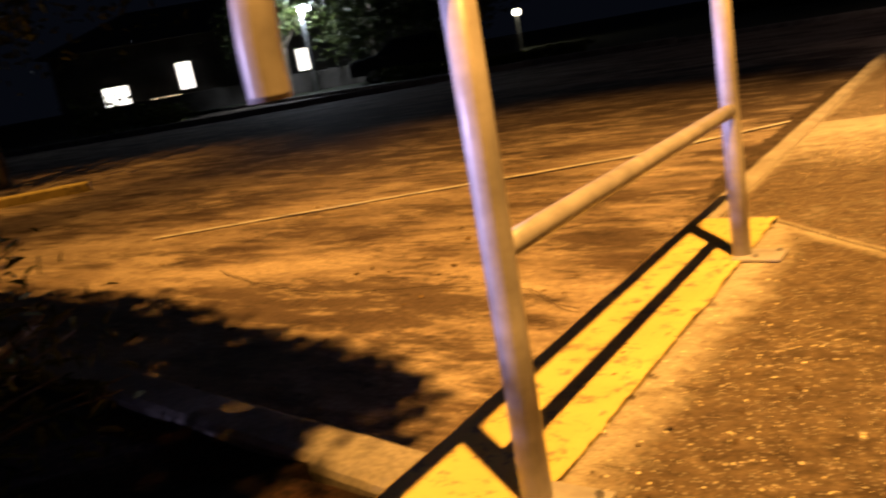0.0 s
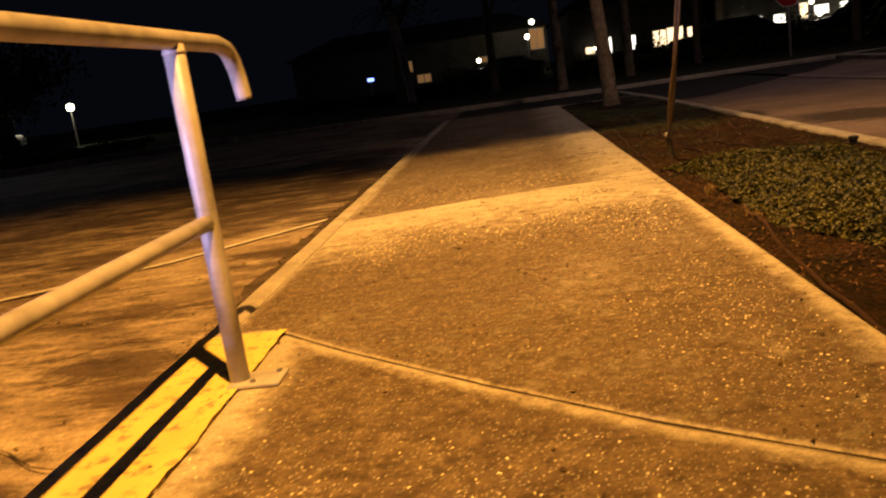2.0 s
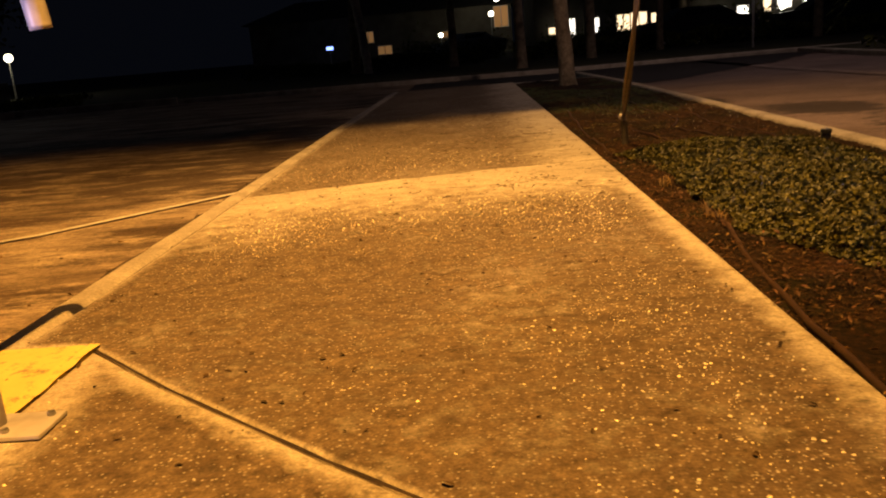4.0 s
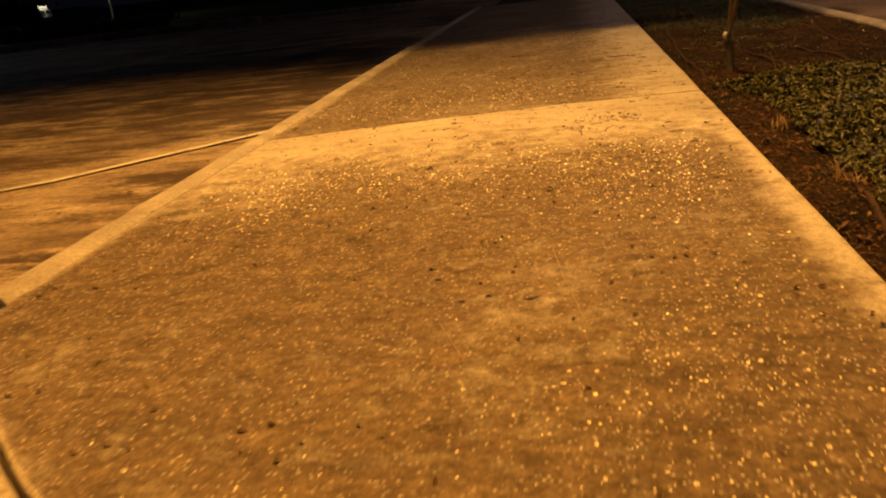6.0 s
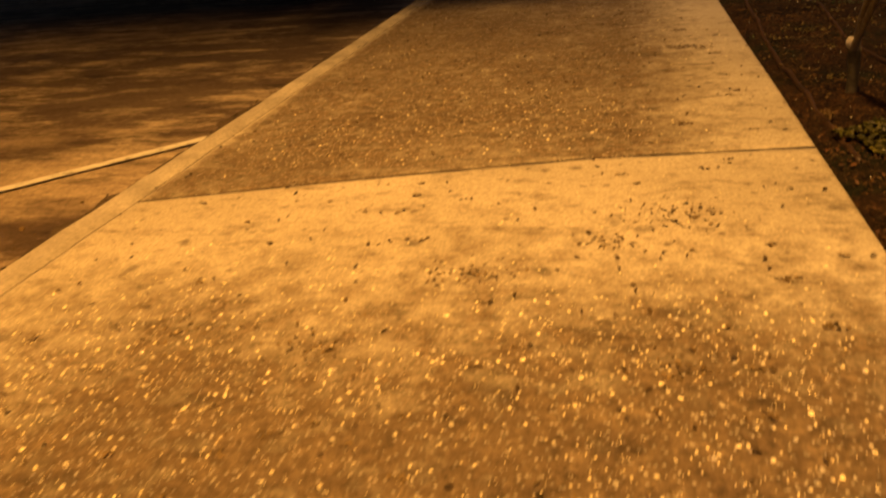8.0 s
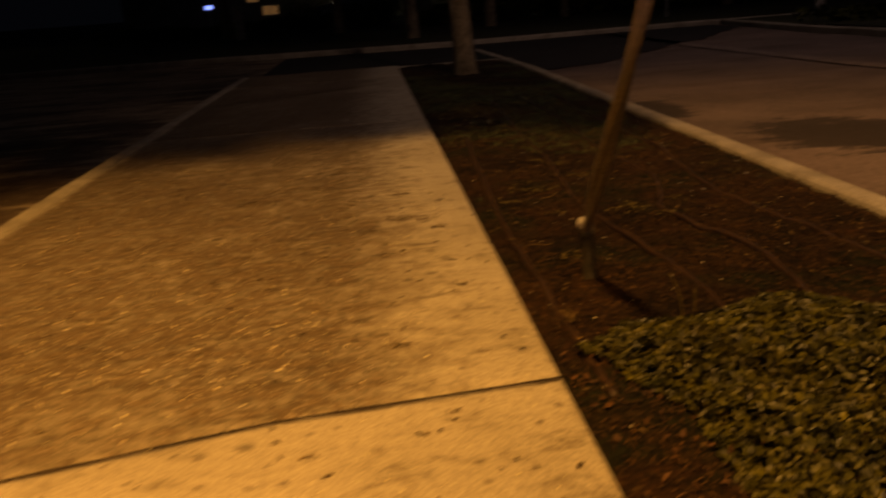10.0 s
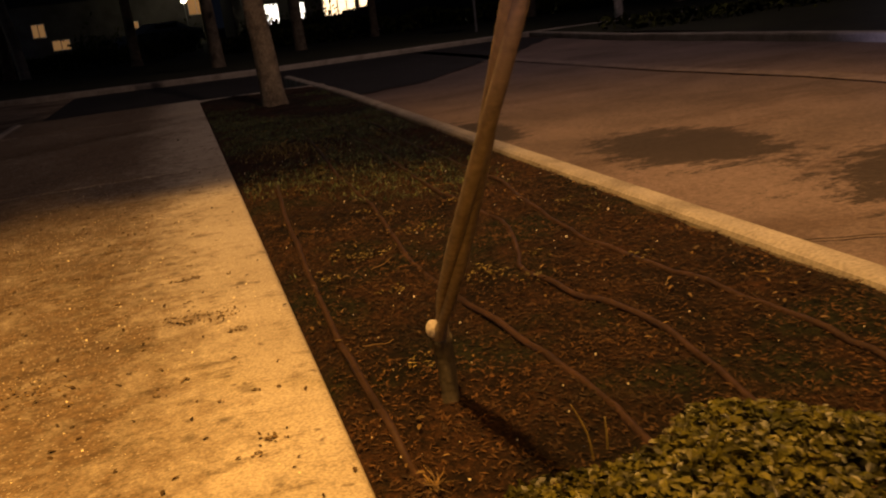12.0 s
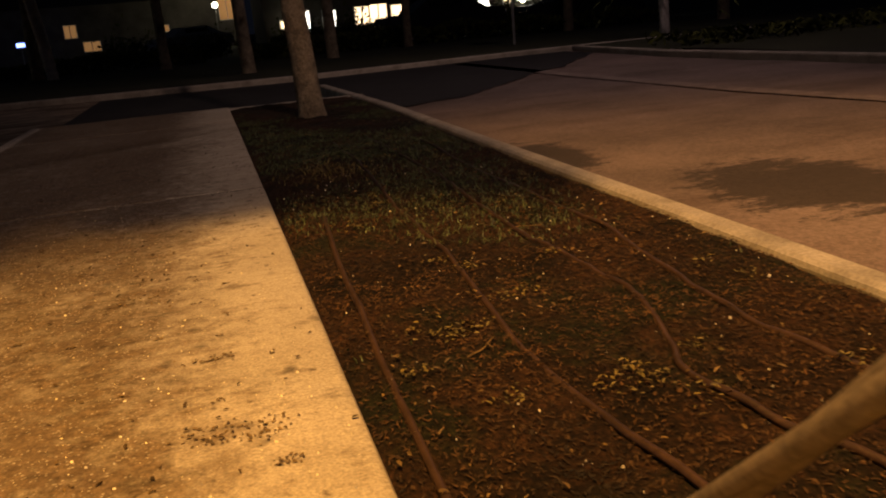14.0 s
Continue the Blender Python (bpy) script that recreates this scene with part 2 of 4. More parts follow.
DARK_BARK = worn("dark_trunk_foot_bark", (0.05, 0.044, 0.03), (0.1, 0.085, 0.058), 14, 0.85, 90, 0.5, 0.004)
EARTH = worn("dark_lawn_earth", (0.018, 0.021, 0.01), (0.036, 0.04, 0.017), 0.8, 0.95, 12, 0.8, 0.03)
CHIP = worn("bark_chips", (0.011, 0.008, 0.006), (0.1, 0.053, 0.026), 2.2, 0.9, 90, 0.4, spread=0.7)
DRY = worn("dry_leaves", (0.08, 0.05, 0.022), (0.2, 0.135, 0.05), 20, 0.7, 90, 0.3, spread=0.4)
DRY_RED = worn("reddish_dry_leaves", (0.04, 0.02, 0.011), (0.13, 0.062, 0.03), 20, 0.7, 90, 0.3, spread=0.5)
LEAF = worn("ground_cover_leaf", (0.024, 0.03, 0.008), (0.092, 0.09, 0.02), 18, 0.45, 120, 0.2, spread=0.75)
GRASS = worn("sparse_grass", (0.045, 0.068, 0.03), (0.09, 0.115, 0.05), 9, 0.6, 60, 0.2, spread=0.4)
TREE_LEAF = worn("tree_foliage", (0.04, 0.06, 0.018), (0.085, 0.11, 0.03), 3, 0.55, 30, 0.2, spread=0.5)
SHRUB = worn("dark_shrub_leaf", (0.045, 0.058, 0.024), (0.1, 0.115, 0.04), 8, 0.95, 50, 0.2, spread=0.5, spec=0.1)
BARK = worn("grey_bark", (0.13, 0.105, 0.072), (0.32, 0.265, 0.185), 7, 0.9, 40, 0.9, 0.02)
STREET_BARK = worn("flaky_street_tree_bark", (0.12, 0.094, 0.06), (0.31, 0.25, 0.165), 11, 0.9, 38, 1.0, 0.03)
SMOOTH_BARK = worn("smooth_young_bark", (0.14, 0.115, 0.088), (0.235, 0.193, 0.147), 9, 0.7, 70, 0.4, 0.004)
PALM = worn("pale_palm_trunk", (0.4, 0.37, 0.34), (0.6, 0.56, 0.52), 6, 0.85, 30, 0.7, 0.02)
HOSE = worn("brown_irrigation_tube", (0.028, 0.016, 0.010), (0.058, 0.031, 0.018), 12, 0.5, 120, 0.1)
RAIL = worn("grey_rail_paint", (0.34, 0.325, 0.33), (0.44, 0.42, 0.425), 3, 0.4, 14, 0.02, 0.001, spec=0.5)
STEEL = worn("galvanised_steel", (0.3, 0.3, 0.3), (0.45, 0.45, 0.45), 9, 0.45, 70, 0.1, 0.002, metal=0.8)
BLACK = worn("black_plastic", (0.012, 0.012, 0.012), (0.03, 0.03, 0.03), 20, 0.45, 90, 0.1)
PEBBLE = worn("pale_shell_chips", (0.58, 0.55, 0.5), (0.88, 0.85, 0.8), 30, 0.22, 120, 0.2, 0.001, spread=0.45, spec=0.8)
DEBRIS = worn("dark_leaf_crumbs", (0.04, 0.028, 0.018), (0.1, 0.068, 0.042), 30, 0.9, 90, 0.3, spread=0.5)
SMUDGE = worn("leaf_smudge", (0.1, 0.074, 0.047), (0.2, 0.15, 0.1), 30, 0.9, 90, 0.3, spread=0.4)
STRAW = worn("pale_straw", (0.3, 0.24, 0.14), (0.46, 0.38, 0.24), 30, 0.6, 90, 0.2)
SEAM = worn("worn_street_seam", (0.16, 0.125, 0.11), (0.27, 0.21, 0.185), 6, 0.9, 38, 0.5)
STUCCO = worn("house_stucco", (0.1, 0.09, 0.075), (0.17, 0.15, 0.128), 1.2, 0.9, 25, 0.3)
ROOF = worn("roof_shingles", (0.06, 0.055, 0.05), (0.1, 0.09, 0.08), 2, 0.9, 12, 0.4)
RED = worn("stop_sign_red", (0.42, 0.02, 0.025), (0.5, 0.03, 0.035), 8, 0.4, 80, 0.05)
SIGNWHITE = worn("sign_white", (0.7, 0.7, 0.7), (0.8, 0.8, 0.8), 8, 0.4, 80, 0.05)
SIGNBLUE = worn("sign_blue", (0.05, 0.06, 0.35), (0.07, 0.08, 0.42), 8, 0.4, 80, 0.05)
CARPAINT = worn("silver_car_paint", (0.3, 0.3, 0.3), (0.36, 0.36, 0.36), 3, 0.3, 40, 0.02, metal=0.4)
CARDARK = worn("dark_car_paint", (0.02, 0.02, 0.025), (0.035, 0.035, 0.04), 3, 0.25, 40, 0.02)
GLASS = worn("dark_car_glass", (0.01, 0.01, 0.012), (0.02, 0.02, 0.022), 3, 0.08, 40, 0.01)
RUBBER = worn("tyre_rubber", (0.015, 0.015, 0.015), (0.03, 0.03, 0.03), 8, 0.9, 60, 0.2)
WIN_WARM = glow("lit_window_warm", (1.0, 0.72, 0.42), 2.0)
WIN_WHITE = glow("lit_window_white", (1.0, 0.9, 0.76), 3.2)
GLOW_DIM = glow("dim_window_and_wall_glow", (1.0, 0.5, 0.18), 0.16)
GLOBE = glow("glowing_lamp_globe", (1.0, 0.9, 0.66), 9.0)
LED = glow("white_lamp_lens", (0.9, 0.92, 1.0), 30.0)
BLUE = glow("blue_sign_light", (0.2, 0.3, 1.0), 4.0)

# ---- builders ----


def mesh(name, verts, faces, material, smooth=False):
    me = bpy.data.meshes.new(name)
    me.from_pydata([tuple(v) for v in verts], [], faces)
    me.update()
    me.materials.append(material)
    if smooth:
        me.polygons.foreach_set("use_smooth", [True] * len(me.polygons))
    return me


def thing(name, verts, faces, material, label, category, kind="", smooth=False, group=""):
    return tagged(new(name, mesh(name, verts, faces, material, smooth)), label, category, group, kind)


def holder(name, place, label, category, kind="", group=""):
    ob = new(name)
    ob.location = place
    return tagged(ob, label, category, group, kind)


def part(name, bm, material, parent, label=""):
    """Links a bmesh, in its parent's space, as one mesh object."""
    me = bpy.data.meshes.new(name)
    bm.normal_update()
    bm.to_mesh(me)
    bm.free()
    me.materials.append(material)
    ob = new(name, me)
    ob.parent = parent
    return tagged(ob, label)


def part_of(name, data, material, parent, label="", smooth=False):
    ob = new(name, mesh(name, *data, material, smooth))
    ob.parent = parent
    return tagged(ob, label)


def box(bm, lo, hi, bevel=0.0, segs=2):
    made = bmesh.ops.create_cube(bm, size=1)["verts"]
    for v in made:
        v.co = Vector([lo[i] + (v.co[i] + 0.5) * (hi[i] - lo[i]) for i in range(3)])
    if bevel:
        edges = list({e for v in made for e in v.link_edges})
        bmesh.ops.bevel(bm, geom=edges, offset=bevel, segments=segs, affect="EDGES", profile=0.5)
    return bm


def block(lo, hi, bevel=0.0):
    return box(bmesh.new(), lo, hi, bevel)


def spline(points, steps=6):
    pts = [Vector(p) for p in points]
    out = []
    for i in range(len(pts) - 1):
        a, b, c, d = pts[max(i - 1, 0)], pts[i], pts[i + 1], pts[min(i + 2, len(pts) - 1)]
        for k in range(steps):
            t = k / steps
            out.append(0.5 * (2 * b + (c - a) * t + (2 * a - 5 * b + 4 * c - d) * t * t + (3 * b - a - 3 * c + d) * t ** 3))
    return out + [pts[-1]]


def tube(points, radii, sides=12, shape=None):
    """A closed tube along points; shape(i, k) scales the radius at ring i, side k."""
    pts = [Vector(p) for p in points]
    if not isinstance(radii, (list, tuple)):
        radii = [radii] * len(pts)
    verts, faces = [], []
    ref = Vector((0.31, 0.17, 0.93))
    up = None
    for i, p in enumerate(pts):
        d = (pts[min(i + 1, len(pts) - 1)] - pts[max(i - 1, 0)]).normalized()
        if up is None:
            up = (ref - d * ref.dot(d)).normalized() if abs(ref.dot(d)) < 0.95 else d.orthogonal().normalized()
        up = (up - d * up.dot(d)).normalized()
        side = d.cross(up)
        for k in range(sides):
            a = 2 * math.pi * k / sides
            r = radii[i] * (shape(i, k) if shape else 1)
            verts.append(p + up * (math.cos(a) * r) + side * (math.sin(a) * r))
    n = len(pts)
    for i in range(n - 1):
        for k in range(sides):
            k2 = (k + 1) % sides
            faces.append((i * sides + k, i * sides + k2, (i + 1) * sides + k2, (i + 1) * sides + k))
    faces.append(tuple(reversed(range(sides))))
    faces.append(tuple(range((n - 1) * sides, n * sides)))
    return verts, faces


def join(*datas):
    verts, faces = [], []
    for v, f in datas:
        o = len(verts)
        verts += list(v)
        faces += [tuple(i + o for i in face) for face in f]
    return verts, faces


def leaves(places, size, flat=0.6, rng=None, ratio=0.55, cup=0.25):
    """Folded leaves, four triangles each, at the given places with random turns."""
    rng = rng or np.random.default_rng(1)
    n = len(places)
    P = np.asarray(places, float)
    s = size * rng.uniform(0.6, 1.35, n)
    az = rng.uniform(0, 2 * np.pi, n)
    tilt = rng.normal(0, flat, n)
    lean = rng.normal(0, flat, n)
    ax = np.stack([np.cos(az) * np.cos(tilt), np.sin(az) * np.cos(tilt), np.sin(tilt)], 1)
    sd = np.stack([-np.sin(az) * np.cos(lean), np.cos(az) * np.cos(lean), np.sin(lean)], 1)
    nm = np.cross(ax, sd)
    w = (s * ratio)[:, None]
    L = s[:, None]
    verts = np.stack([P - ax * L * 0.5, P - ax * L * 0.1 + sd * w * 0.5 + nm * L * cup * 0.4, P + ax * L * 0.3 + sd * w * 0.42 + nm * L * cup * 0.4,
                      P + ax * L * 0.55 - nm * L * cup * 0.3, P + ax * L * 0.3 - sd * w * 0.42 + nm * L * cup * 0.4, P - ax * L * 0.1 - sd * w * 0.5 + nm * L * cup * 0.4], 1).reshape(-1, 3)
    faces = []
    for i in range(n):
        o = i * 6
        faces += [(o, o + 1, o + 2, o + 3), (o, o + 3, o + 4, o + 5)]
    return verts.tolist(), faces


def blades(places, height, width, rng, bend=0.4):
    """Grass blades of two quads each, bent over."""
    verts, faces = [], []
    for x, y, z in places:
        a, h = rng.uniform(0, 2 * math.pi), height * rng.uniform(0.5, 1.4)
        lean = bend * rng.uniform(0.2, 1.4)
        dx, dy = math.cos(a), math.sin(a)
        o = len(verts)
        for f, ww in ((0, 1), (0.55, 0.8), (1, 0.15)):
            ox, oz = lean * h * f * f, h * f * (1 - 0.3 * lean * f)
            for sgn in (-1, 1):
                verts.append((x + dx * ox - dy * sgn * width * ww / 2, y + dy * ox + dx * sgn * width * ww / 2, z + oz))
        faces += [(o, o + 1, o + 3, o + 2), (o + 2, o + 3, o + 5, o + 4)]
    return verts, faces


def chips(places, size, rng, thick=0.3):
    """Small irregular flakes: a tilted four- or five-sided top with sloping sides."""
    verts, faces = [], []
    for x, y, z in places:
        s, a, n = size * min(2.6, math.exp(rng.normal(-0.2, 0.6))), rng.uniform(0, 6.28), int(rng.integers(4, 7))
        el = rng.uniform(0.45, 1.0)
        tx, ty = rng.normal(0, 0.22, 2)
        o = len(verts)
        for ring, (k, h) in enumerate(((1.0, 0.0), (0.72, thick))):
            for i in range(n):
                b = 6.283 * i / n + 0.3 * math.sin(i * 5 + a)
                px, py = math.cos(b) * s * k * 0.5, math.sin(b) * s * k * 0.5 * el
                qx, qy = px * math.cos(a) - py * math.sin(a), px * math.sin(a) + py * math.cos(a)
                verts.append((x + qx, y + qy, z + h * s + (qx * tx + qy * ty if ring else 0) - (0.002 if not ring else 0)))
        faces += [(o + i, o + (i + 1) % n, o + n + (i + 1) % n, o + n + i) for i in range(n)]
        faces.append(tuple(o + n + i for i in range(n)))
    return verts, faces


def scatter(rng, n, x0, x1, y0, y1, z=0.0, keep=None):
    pts = np.stack([rng.uniform(x0, x1, n), rng.uniform(y0, y1, n), np.full(n, z)], 1)
    return [p for p in pts.tolist() if keep is None or keep(p[0], p[1])]


def sheet(x0, x1, y0, y1, nx, ny, height, z):
    """A gridded sheet with height(x, y) over z."""
    verts = [(x, y, z + height(x, y)) for y in np.linspace(y0, y1, ny + 1) for x in np.linspace(x0, x1, nx + 1)]
    w = nx + 1
    faces = [(j * w + i, j * w + i + 1, (j + 1) * w + i + 1, (j + 1) * w + i) for j in range(ny) for i in range(nx)]
    return verts, faces


def wave(x, y, s, k=0.0):
    return noise.noise(Vector((x * s, y * s, k)))


# ---- plan: x across the walk, y along it, z = 0 on the walk ----
WALK_L, WALK_R, KERB_IN = -0.30, 1.575, -0.2
STRIP_R, KERB_R = 2.864, 2.97
ROAD_Z = -0.15
WALK_END = 11.4


def diagonal(x):
    return float(np.interp(x, [-0.21, -0.02, 0.26, 0.653, 1.0, 1.32, 1.6], [0.455, 0.44, 0.165, -0.185, -0.47, -0.69, -0.89]))


def joint(x):
    return float(np.interp(x, [-0.3, 0.4, 1.0, 1.6], [2.43, 2.615, 2.76, 2.825]))


# ---- ground, road, car park ----
thing("ground", *sheet(-400, 400, -300, 500, 40, 40, lambda x, y: 0, -0.2), EARTH, "dark night-time lawn and earth reaching to the horizon", "ground", "structure")


def road_shape(x, y):
    return 0.006 * wave(x, y, 1.3) + 0.003 * wave(x, y, 5, 3)


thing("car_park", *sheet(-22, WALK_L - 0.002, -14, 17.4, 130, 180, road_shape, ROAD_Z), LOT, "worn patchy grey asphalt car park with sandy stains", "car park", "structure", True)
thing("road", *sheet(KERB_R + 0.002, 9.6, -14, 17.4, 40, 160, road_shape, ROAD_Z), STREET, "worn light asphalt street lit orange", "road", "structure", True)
thing("cross_street", *sheet(WALK_L, KERB_R, WALK_END + 0.15, 17.4, 16, 30, road_shape, ROAD_Z), BLACKTOP, "dark asphalt side street beyond the walk", "road", "structure", True)


def blob(cx, cy, rx, ry, z, seed, n=56):
    ring = []
    for i in range(n):
        a = 6.2832 * i / n
        k = 1 + 0.55 * wave(math.cos(a) * 1.4, math.sin(a) * 1.4, 1.0, seed) + 0.25 * wave(math.cos(a) * 4, math.sin(a) * 4, 1.0, seed + 5) + 0.12 * wave(math.cos(a) * 11, math.sin(a) * 11, 1.0, seed + 9)
        ring.append((cx + math.cos(a) * rx * k, cy + math.sin(a) * ry * k, z))
    verts = [(cx, cy, z)] + ring
    return verts, [(0, 1 + i, 1 + (i + 1) % n) for i in range(n)]


verts, cols = [], 90
for i in range(cols + 1):
    x = 2.98 + 5.0 * i / cols
    edge = float(np.interp(x, [2.98, 3.4, 4.0, 4.8, 5.7, 6.4, 8.0], [10.7, 10.9, 11.15, 12.1, 13.2, 13.9, 16.2])) + 0.16 * wave(x, 0, 2.6, 4) + 0.07 * wave(x, 0, 9, 6)
    verts += [(x, edge + (17.38 - edge) * k / 6, ROAD_Z + 0.012) for k in range(7)]
thing("blacktop_area", verts, [(7 * i + k, 7 * i + 7 + k, 7 * i + 8 + k, 7 * i + 1 + k) for i in range(cols) for k in range(6)], BLACKTOP, "newer black asphalt at the street corner", "asphalt patch", "structure")
# thin painted line of the car park, and a worn second one
LINE = [(-0.35, 3.72), (-1.32, 2.63), (-3.96, 0.85)]


def strip(points, width, z):
    verts, faces = [], []
    for i, p in enumerate(points):
        a, b = Vector(points[max(i - 1, 0)]), Vector(points[min(i + 1, len(points) - 1)])
        d = (b - a).normalized()
        n = Vector((-d.y, d.x)) * width / 2
        verts += [(p[0] - n.x, p[1] - n.y, z), (p[0] + n.x, p[1] + n.y, z)]
    return verts, [(2 * i, 2 * i + 2, 2 * i + 3, 2 * i + 1) for i in range(len(points) - 1)]


thing("parking_line", *strip(LINE, 0.055, ROAD_Z + 0.011), WHITE, "thin worn white painted parking line on asphalt", "painted line", "structure")

for crack in ([(-0.45, 0.9), (-0.8, 1.0), (-1.1, 0.85), (-1.6, 0.95), (-2.3, 0.7)], [(-1.2, 1.7), (-1.9, 1.5), (-2.4, 1.65), (-3.4, 1.3), (-4.6, 1.4)], [(-0.5, -0.1), (-1.0, 0.1), (-1.7, -0.05), (-2.6, 0.2)]):
    line = [(p.x + 0.02 * wave(p.x, p.y, 8, 1), p.y + 0.04 * wave(p.x, p.y, 6, 2)) for p in spline([(x, y, 0) for x, y in crack], 8)]
    thing("asphalt_crack", *strip(line, 0.006, ROAD_Z + 0.012), SOIL, "thin dirt-filled crack in the asphalt", "crack", "structure", group="asphalt cracks")
thing("road_seam", *strip([(5.75, 17.0), (5.8, 12.0), (5.9, 9.0), (6.1, 7.3), (6.09, 6.0), (6.1, 0.0), (6.0, -12.0)], 0.24, ROAD_Z + 0.012), SEAM, "pale worn seam along the street asphalt", "seam", "structure")
line = [(p.x, p.y + 0.03 * wave(p.x, p.y, 7, 2)) for p in spline([(3.2, 4.12, 0), (3.39, 4.02, 0), (3.54, 3.97, 0), (3.62, 3.84, 0), (3.9, 3.6, 0), (4.5, 3.3, 0)], 8)]
thing("asphalt_crack", *strip(line, 0.008, ROAD_Z + 0.012), SOIL, "dark crack in the street asphalt", "crack", "structure", group="asphalt cracks")
rng0 = np.random.default_rng(3)
pts = scatter(rng0, 700, -4.5, -0.4, -1.0, 3.0, ROAD_Z + 0.008, lambda x, y: wave(x, y, 1.2, 91) + 0.4 * rng0.random() > 0.25)
thing("car_park_litter", *chips(pts, 0.014, rng0, 0.15), DRY, "small pale leaf bits and grit on the asphalt", "litter", "stuff")

# dirt gathered along the foot of the kerb
verts = []
for i in range(121):
    y = 0.55 + 0.05 * i
    grow = min(1.0, i / 22, (120 - i) / 30)
    wide = grow * (0.25 + 0.05 * wave(0, y, 2.5, 8) + 0.035 * wave(0, y, 9, 3) + 0.025 * wave(0, y, 31, 5)) + 0.004
    verts += [(-0.303, y, ROAD_Z + 0.014), (-0.303 - max(0.004, wide), y, ROAD_Z + 0.011)]
thing("gutter_dirt", verts, [(2 * i, 2 * i + 1, 2 * i + 3, 2 * i + 2) for i in range(120)], GUTTER, "dark dirt gathered along the kerb foot", "dirt", "structure")
pts = scatter(rng0, 2600, -0.58, -0.3, 0.6, 6.0, ROAD_Z + 0.012, lambda x, y: rng0.random() < (x + 0.6) * 3.4)
thing("gutter_litter", *leaves(pts, 0.02, 0.35, rng0, 0.25), DEBRIS, "dark leaf shreds and grit along the kerb foot", "litter", "stuff")
pts = scatter(rng0, 1500, KERB_R + 0.004, KERB_R + 0.3, 2.0, 9.5, ROAD_Z + 0.01, lambda x, y: rng0.random() ** 2 > (x - KERB_R) * 4 and wave(x, y, 2.2, 63) + 0.4 * rng0.random() > 0.05)
thing("street_gutter_litter", *leaves(pts, 0.018, 0.3, rng0, 0.4), DEBRIS, "dark leaf litter gathered along the street kerb", "litter", "stuff")

# ---- kerbs ----


def kerb_run(points, width, top, low, seed=0, step=0.35):
    """A kerb with a rounded top along points; its left side is offset by width."""
    pts = []
    for a, b in zip(points[:-1], points[1:]):
        a, b = Vector(a), Vector(b)
        n = max(1, int((b - a).length / step))
        pts += [a + (b - a) * i / n for i in range(n)]
    pts.append(Vector(points[-1]))
    verts, faces = [], []
    prof = ((0, low), (0.0, top - 0.025), (0.006, top - 0.01), (0.022, top), (width - 0.022, top), (width - 0.006, top - 0.01), (width, top - 0.025), (width, low))
    for i, p in enumerate(pts):
        d = (pts[min(i + 1, len(pts) - 1)] - pts[max(i - 1, 0)]).normalized()
        n = Vector((-d.y, d.x))
        for u, z in prof:
            j = 0.004 * wave(p.x + u, p.y, 6, seed)
            verts.append((p.x + n.x * (u + j), p.y + n.y * (u + j), z + (0.5 * j if z > low else 0)))
    k = len(prof)
    for i in range(len(pts) - 1):
        faces += [(i * k + m, (i + 1) * k + m, (i + 1) * k + m + 1, i * k + m + 1) for m in range(k - 1)]
    faces += [tuple(range(k)), tuple(reversed(range((len(pts) - 1) * k, len(pts) * k)))]
    return verts, faces


thing("kerb_left", *kerb_run([(KERB_IN - 0.003, 0.447), (KERB_IN - 0.003, WALK_END)], 0.097, 0.0, -0.3, 1, 0.12), KERB, "pale worn concrete kerb edging the walk", "kerb", "structure")
thing("kerb_right", *kerb_run([(KERB_R, -8), (KERB_R, 7), (KERB_R + 0.01, 10), (KERB_R - 0.1, 13.4)], 0.106, -0.01, -0.3, 2, 0.1), KERB, "chipped pale concrete kerb beside the planting strip", "kerb", "structure")
thing("kerb_near", *kerb_run([(-0.012, -6.0), (-0.012, -1.43)], 0.288, 0.0, -0.3, 15, 0.2), KERB_DARK, "stained concrete kerb before the yellow stretch", "kerb", "structure")
thing("kerb_yellow", *kerb_run([(-0.012, -1.42), (-0.012, 0.44)], 0.288, 0.004, -0.3, 3, 0.06), YELLOW, "bright yellow painted kerb with worn paint under the handrail", "kerb", "structure")
verts = []
for i in range(181):
    y = -1.42 + 1.855 * i / 180
    wide = 0.02 + 0.009 * wave(0, y, 4, 21) + 0.006 * wave(0, y, 15, 22) + 0.003 * wave(0, y, 50, 23)
    verts += [(-0.016, y, 0.0085), (-0.012 + max(0.004, wide), y, 0.0065)]
thing("kerb_paint_edge", verts, [(2 * i, 2 * i + 1, 2 * i + 3, 2 * i + 2) for i in range(180)], YELLOW, "ragged edge of the yellow paint run onto the walk", "painted line", "structure")
thing("kerb_island", *kerb_run([(-0.305, -1.36), (-1.6, -1.18), (-5.0, -0.85)][::-1], 0.15, -0.02, -0.3, 4, 0.1), KERB_DARK, "grey concrete kerb of the shrub bed", "kerb", "structure")
thing("kerb_end", *kerb_run([(WALK_L, WALK_END + 0.14), (KERB_R, WALK_END + 0.14)][::-1], 0.13, -0.02, -0.3, 5), KERB_DARK, "low concrete kerb at the end of the walk", "kerb", "structure")
thing("kerb_far", *kerb_run([(12.5, 17.6), (7.4, 17.6), (3.0, 17.0), (-2, 17.6), (-22, 17.6)], 0.14, -0.05, -0.3, 6, 0.8), KERB, "far pale concrete kerb across the side street", "kerb", "structure")
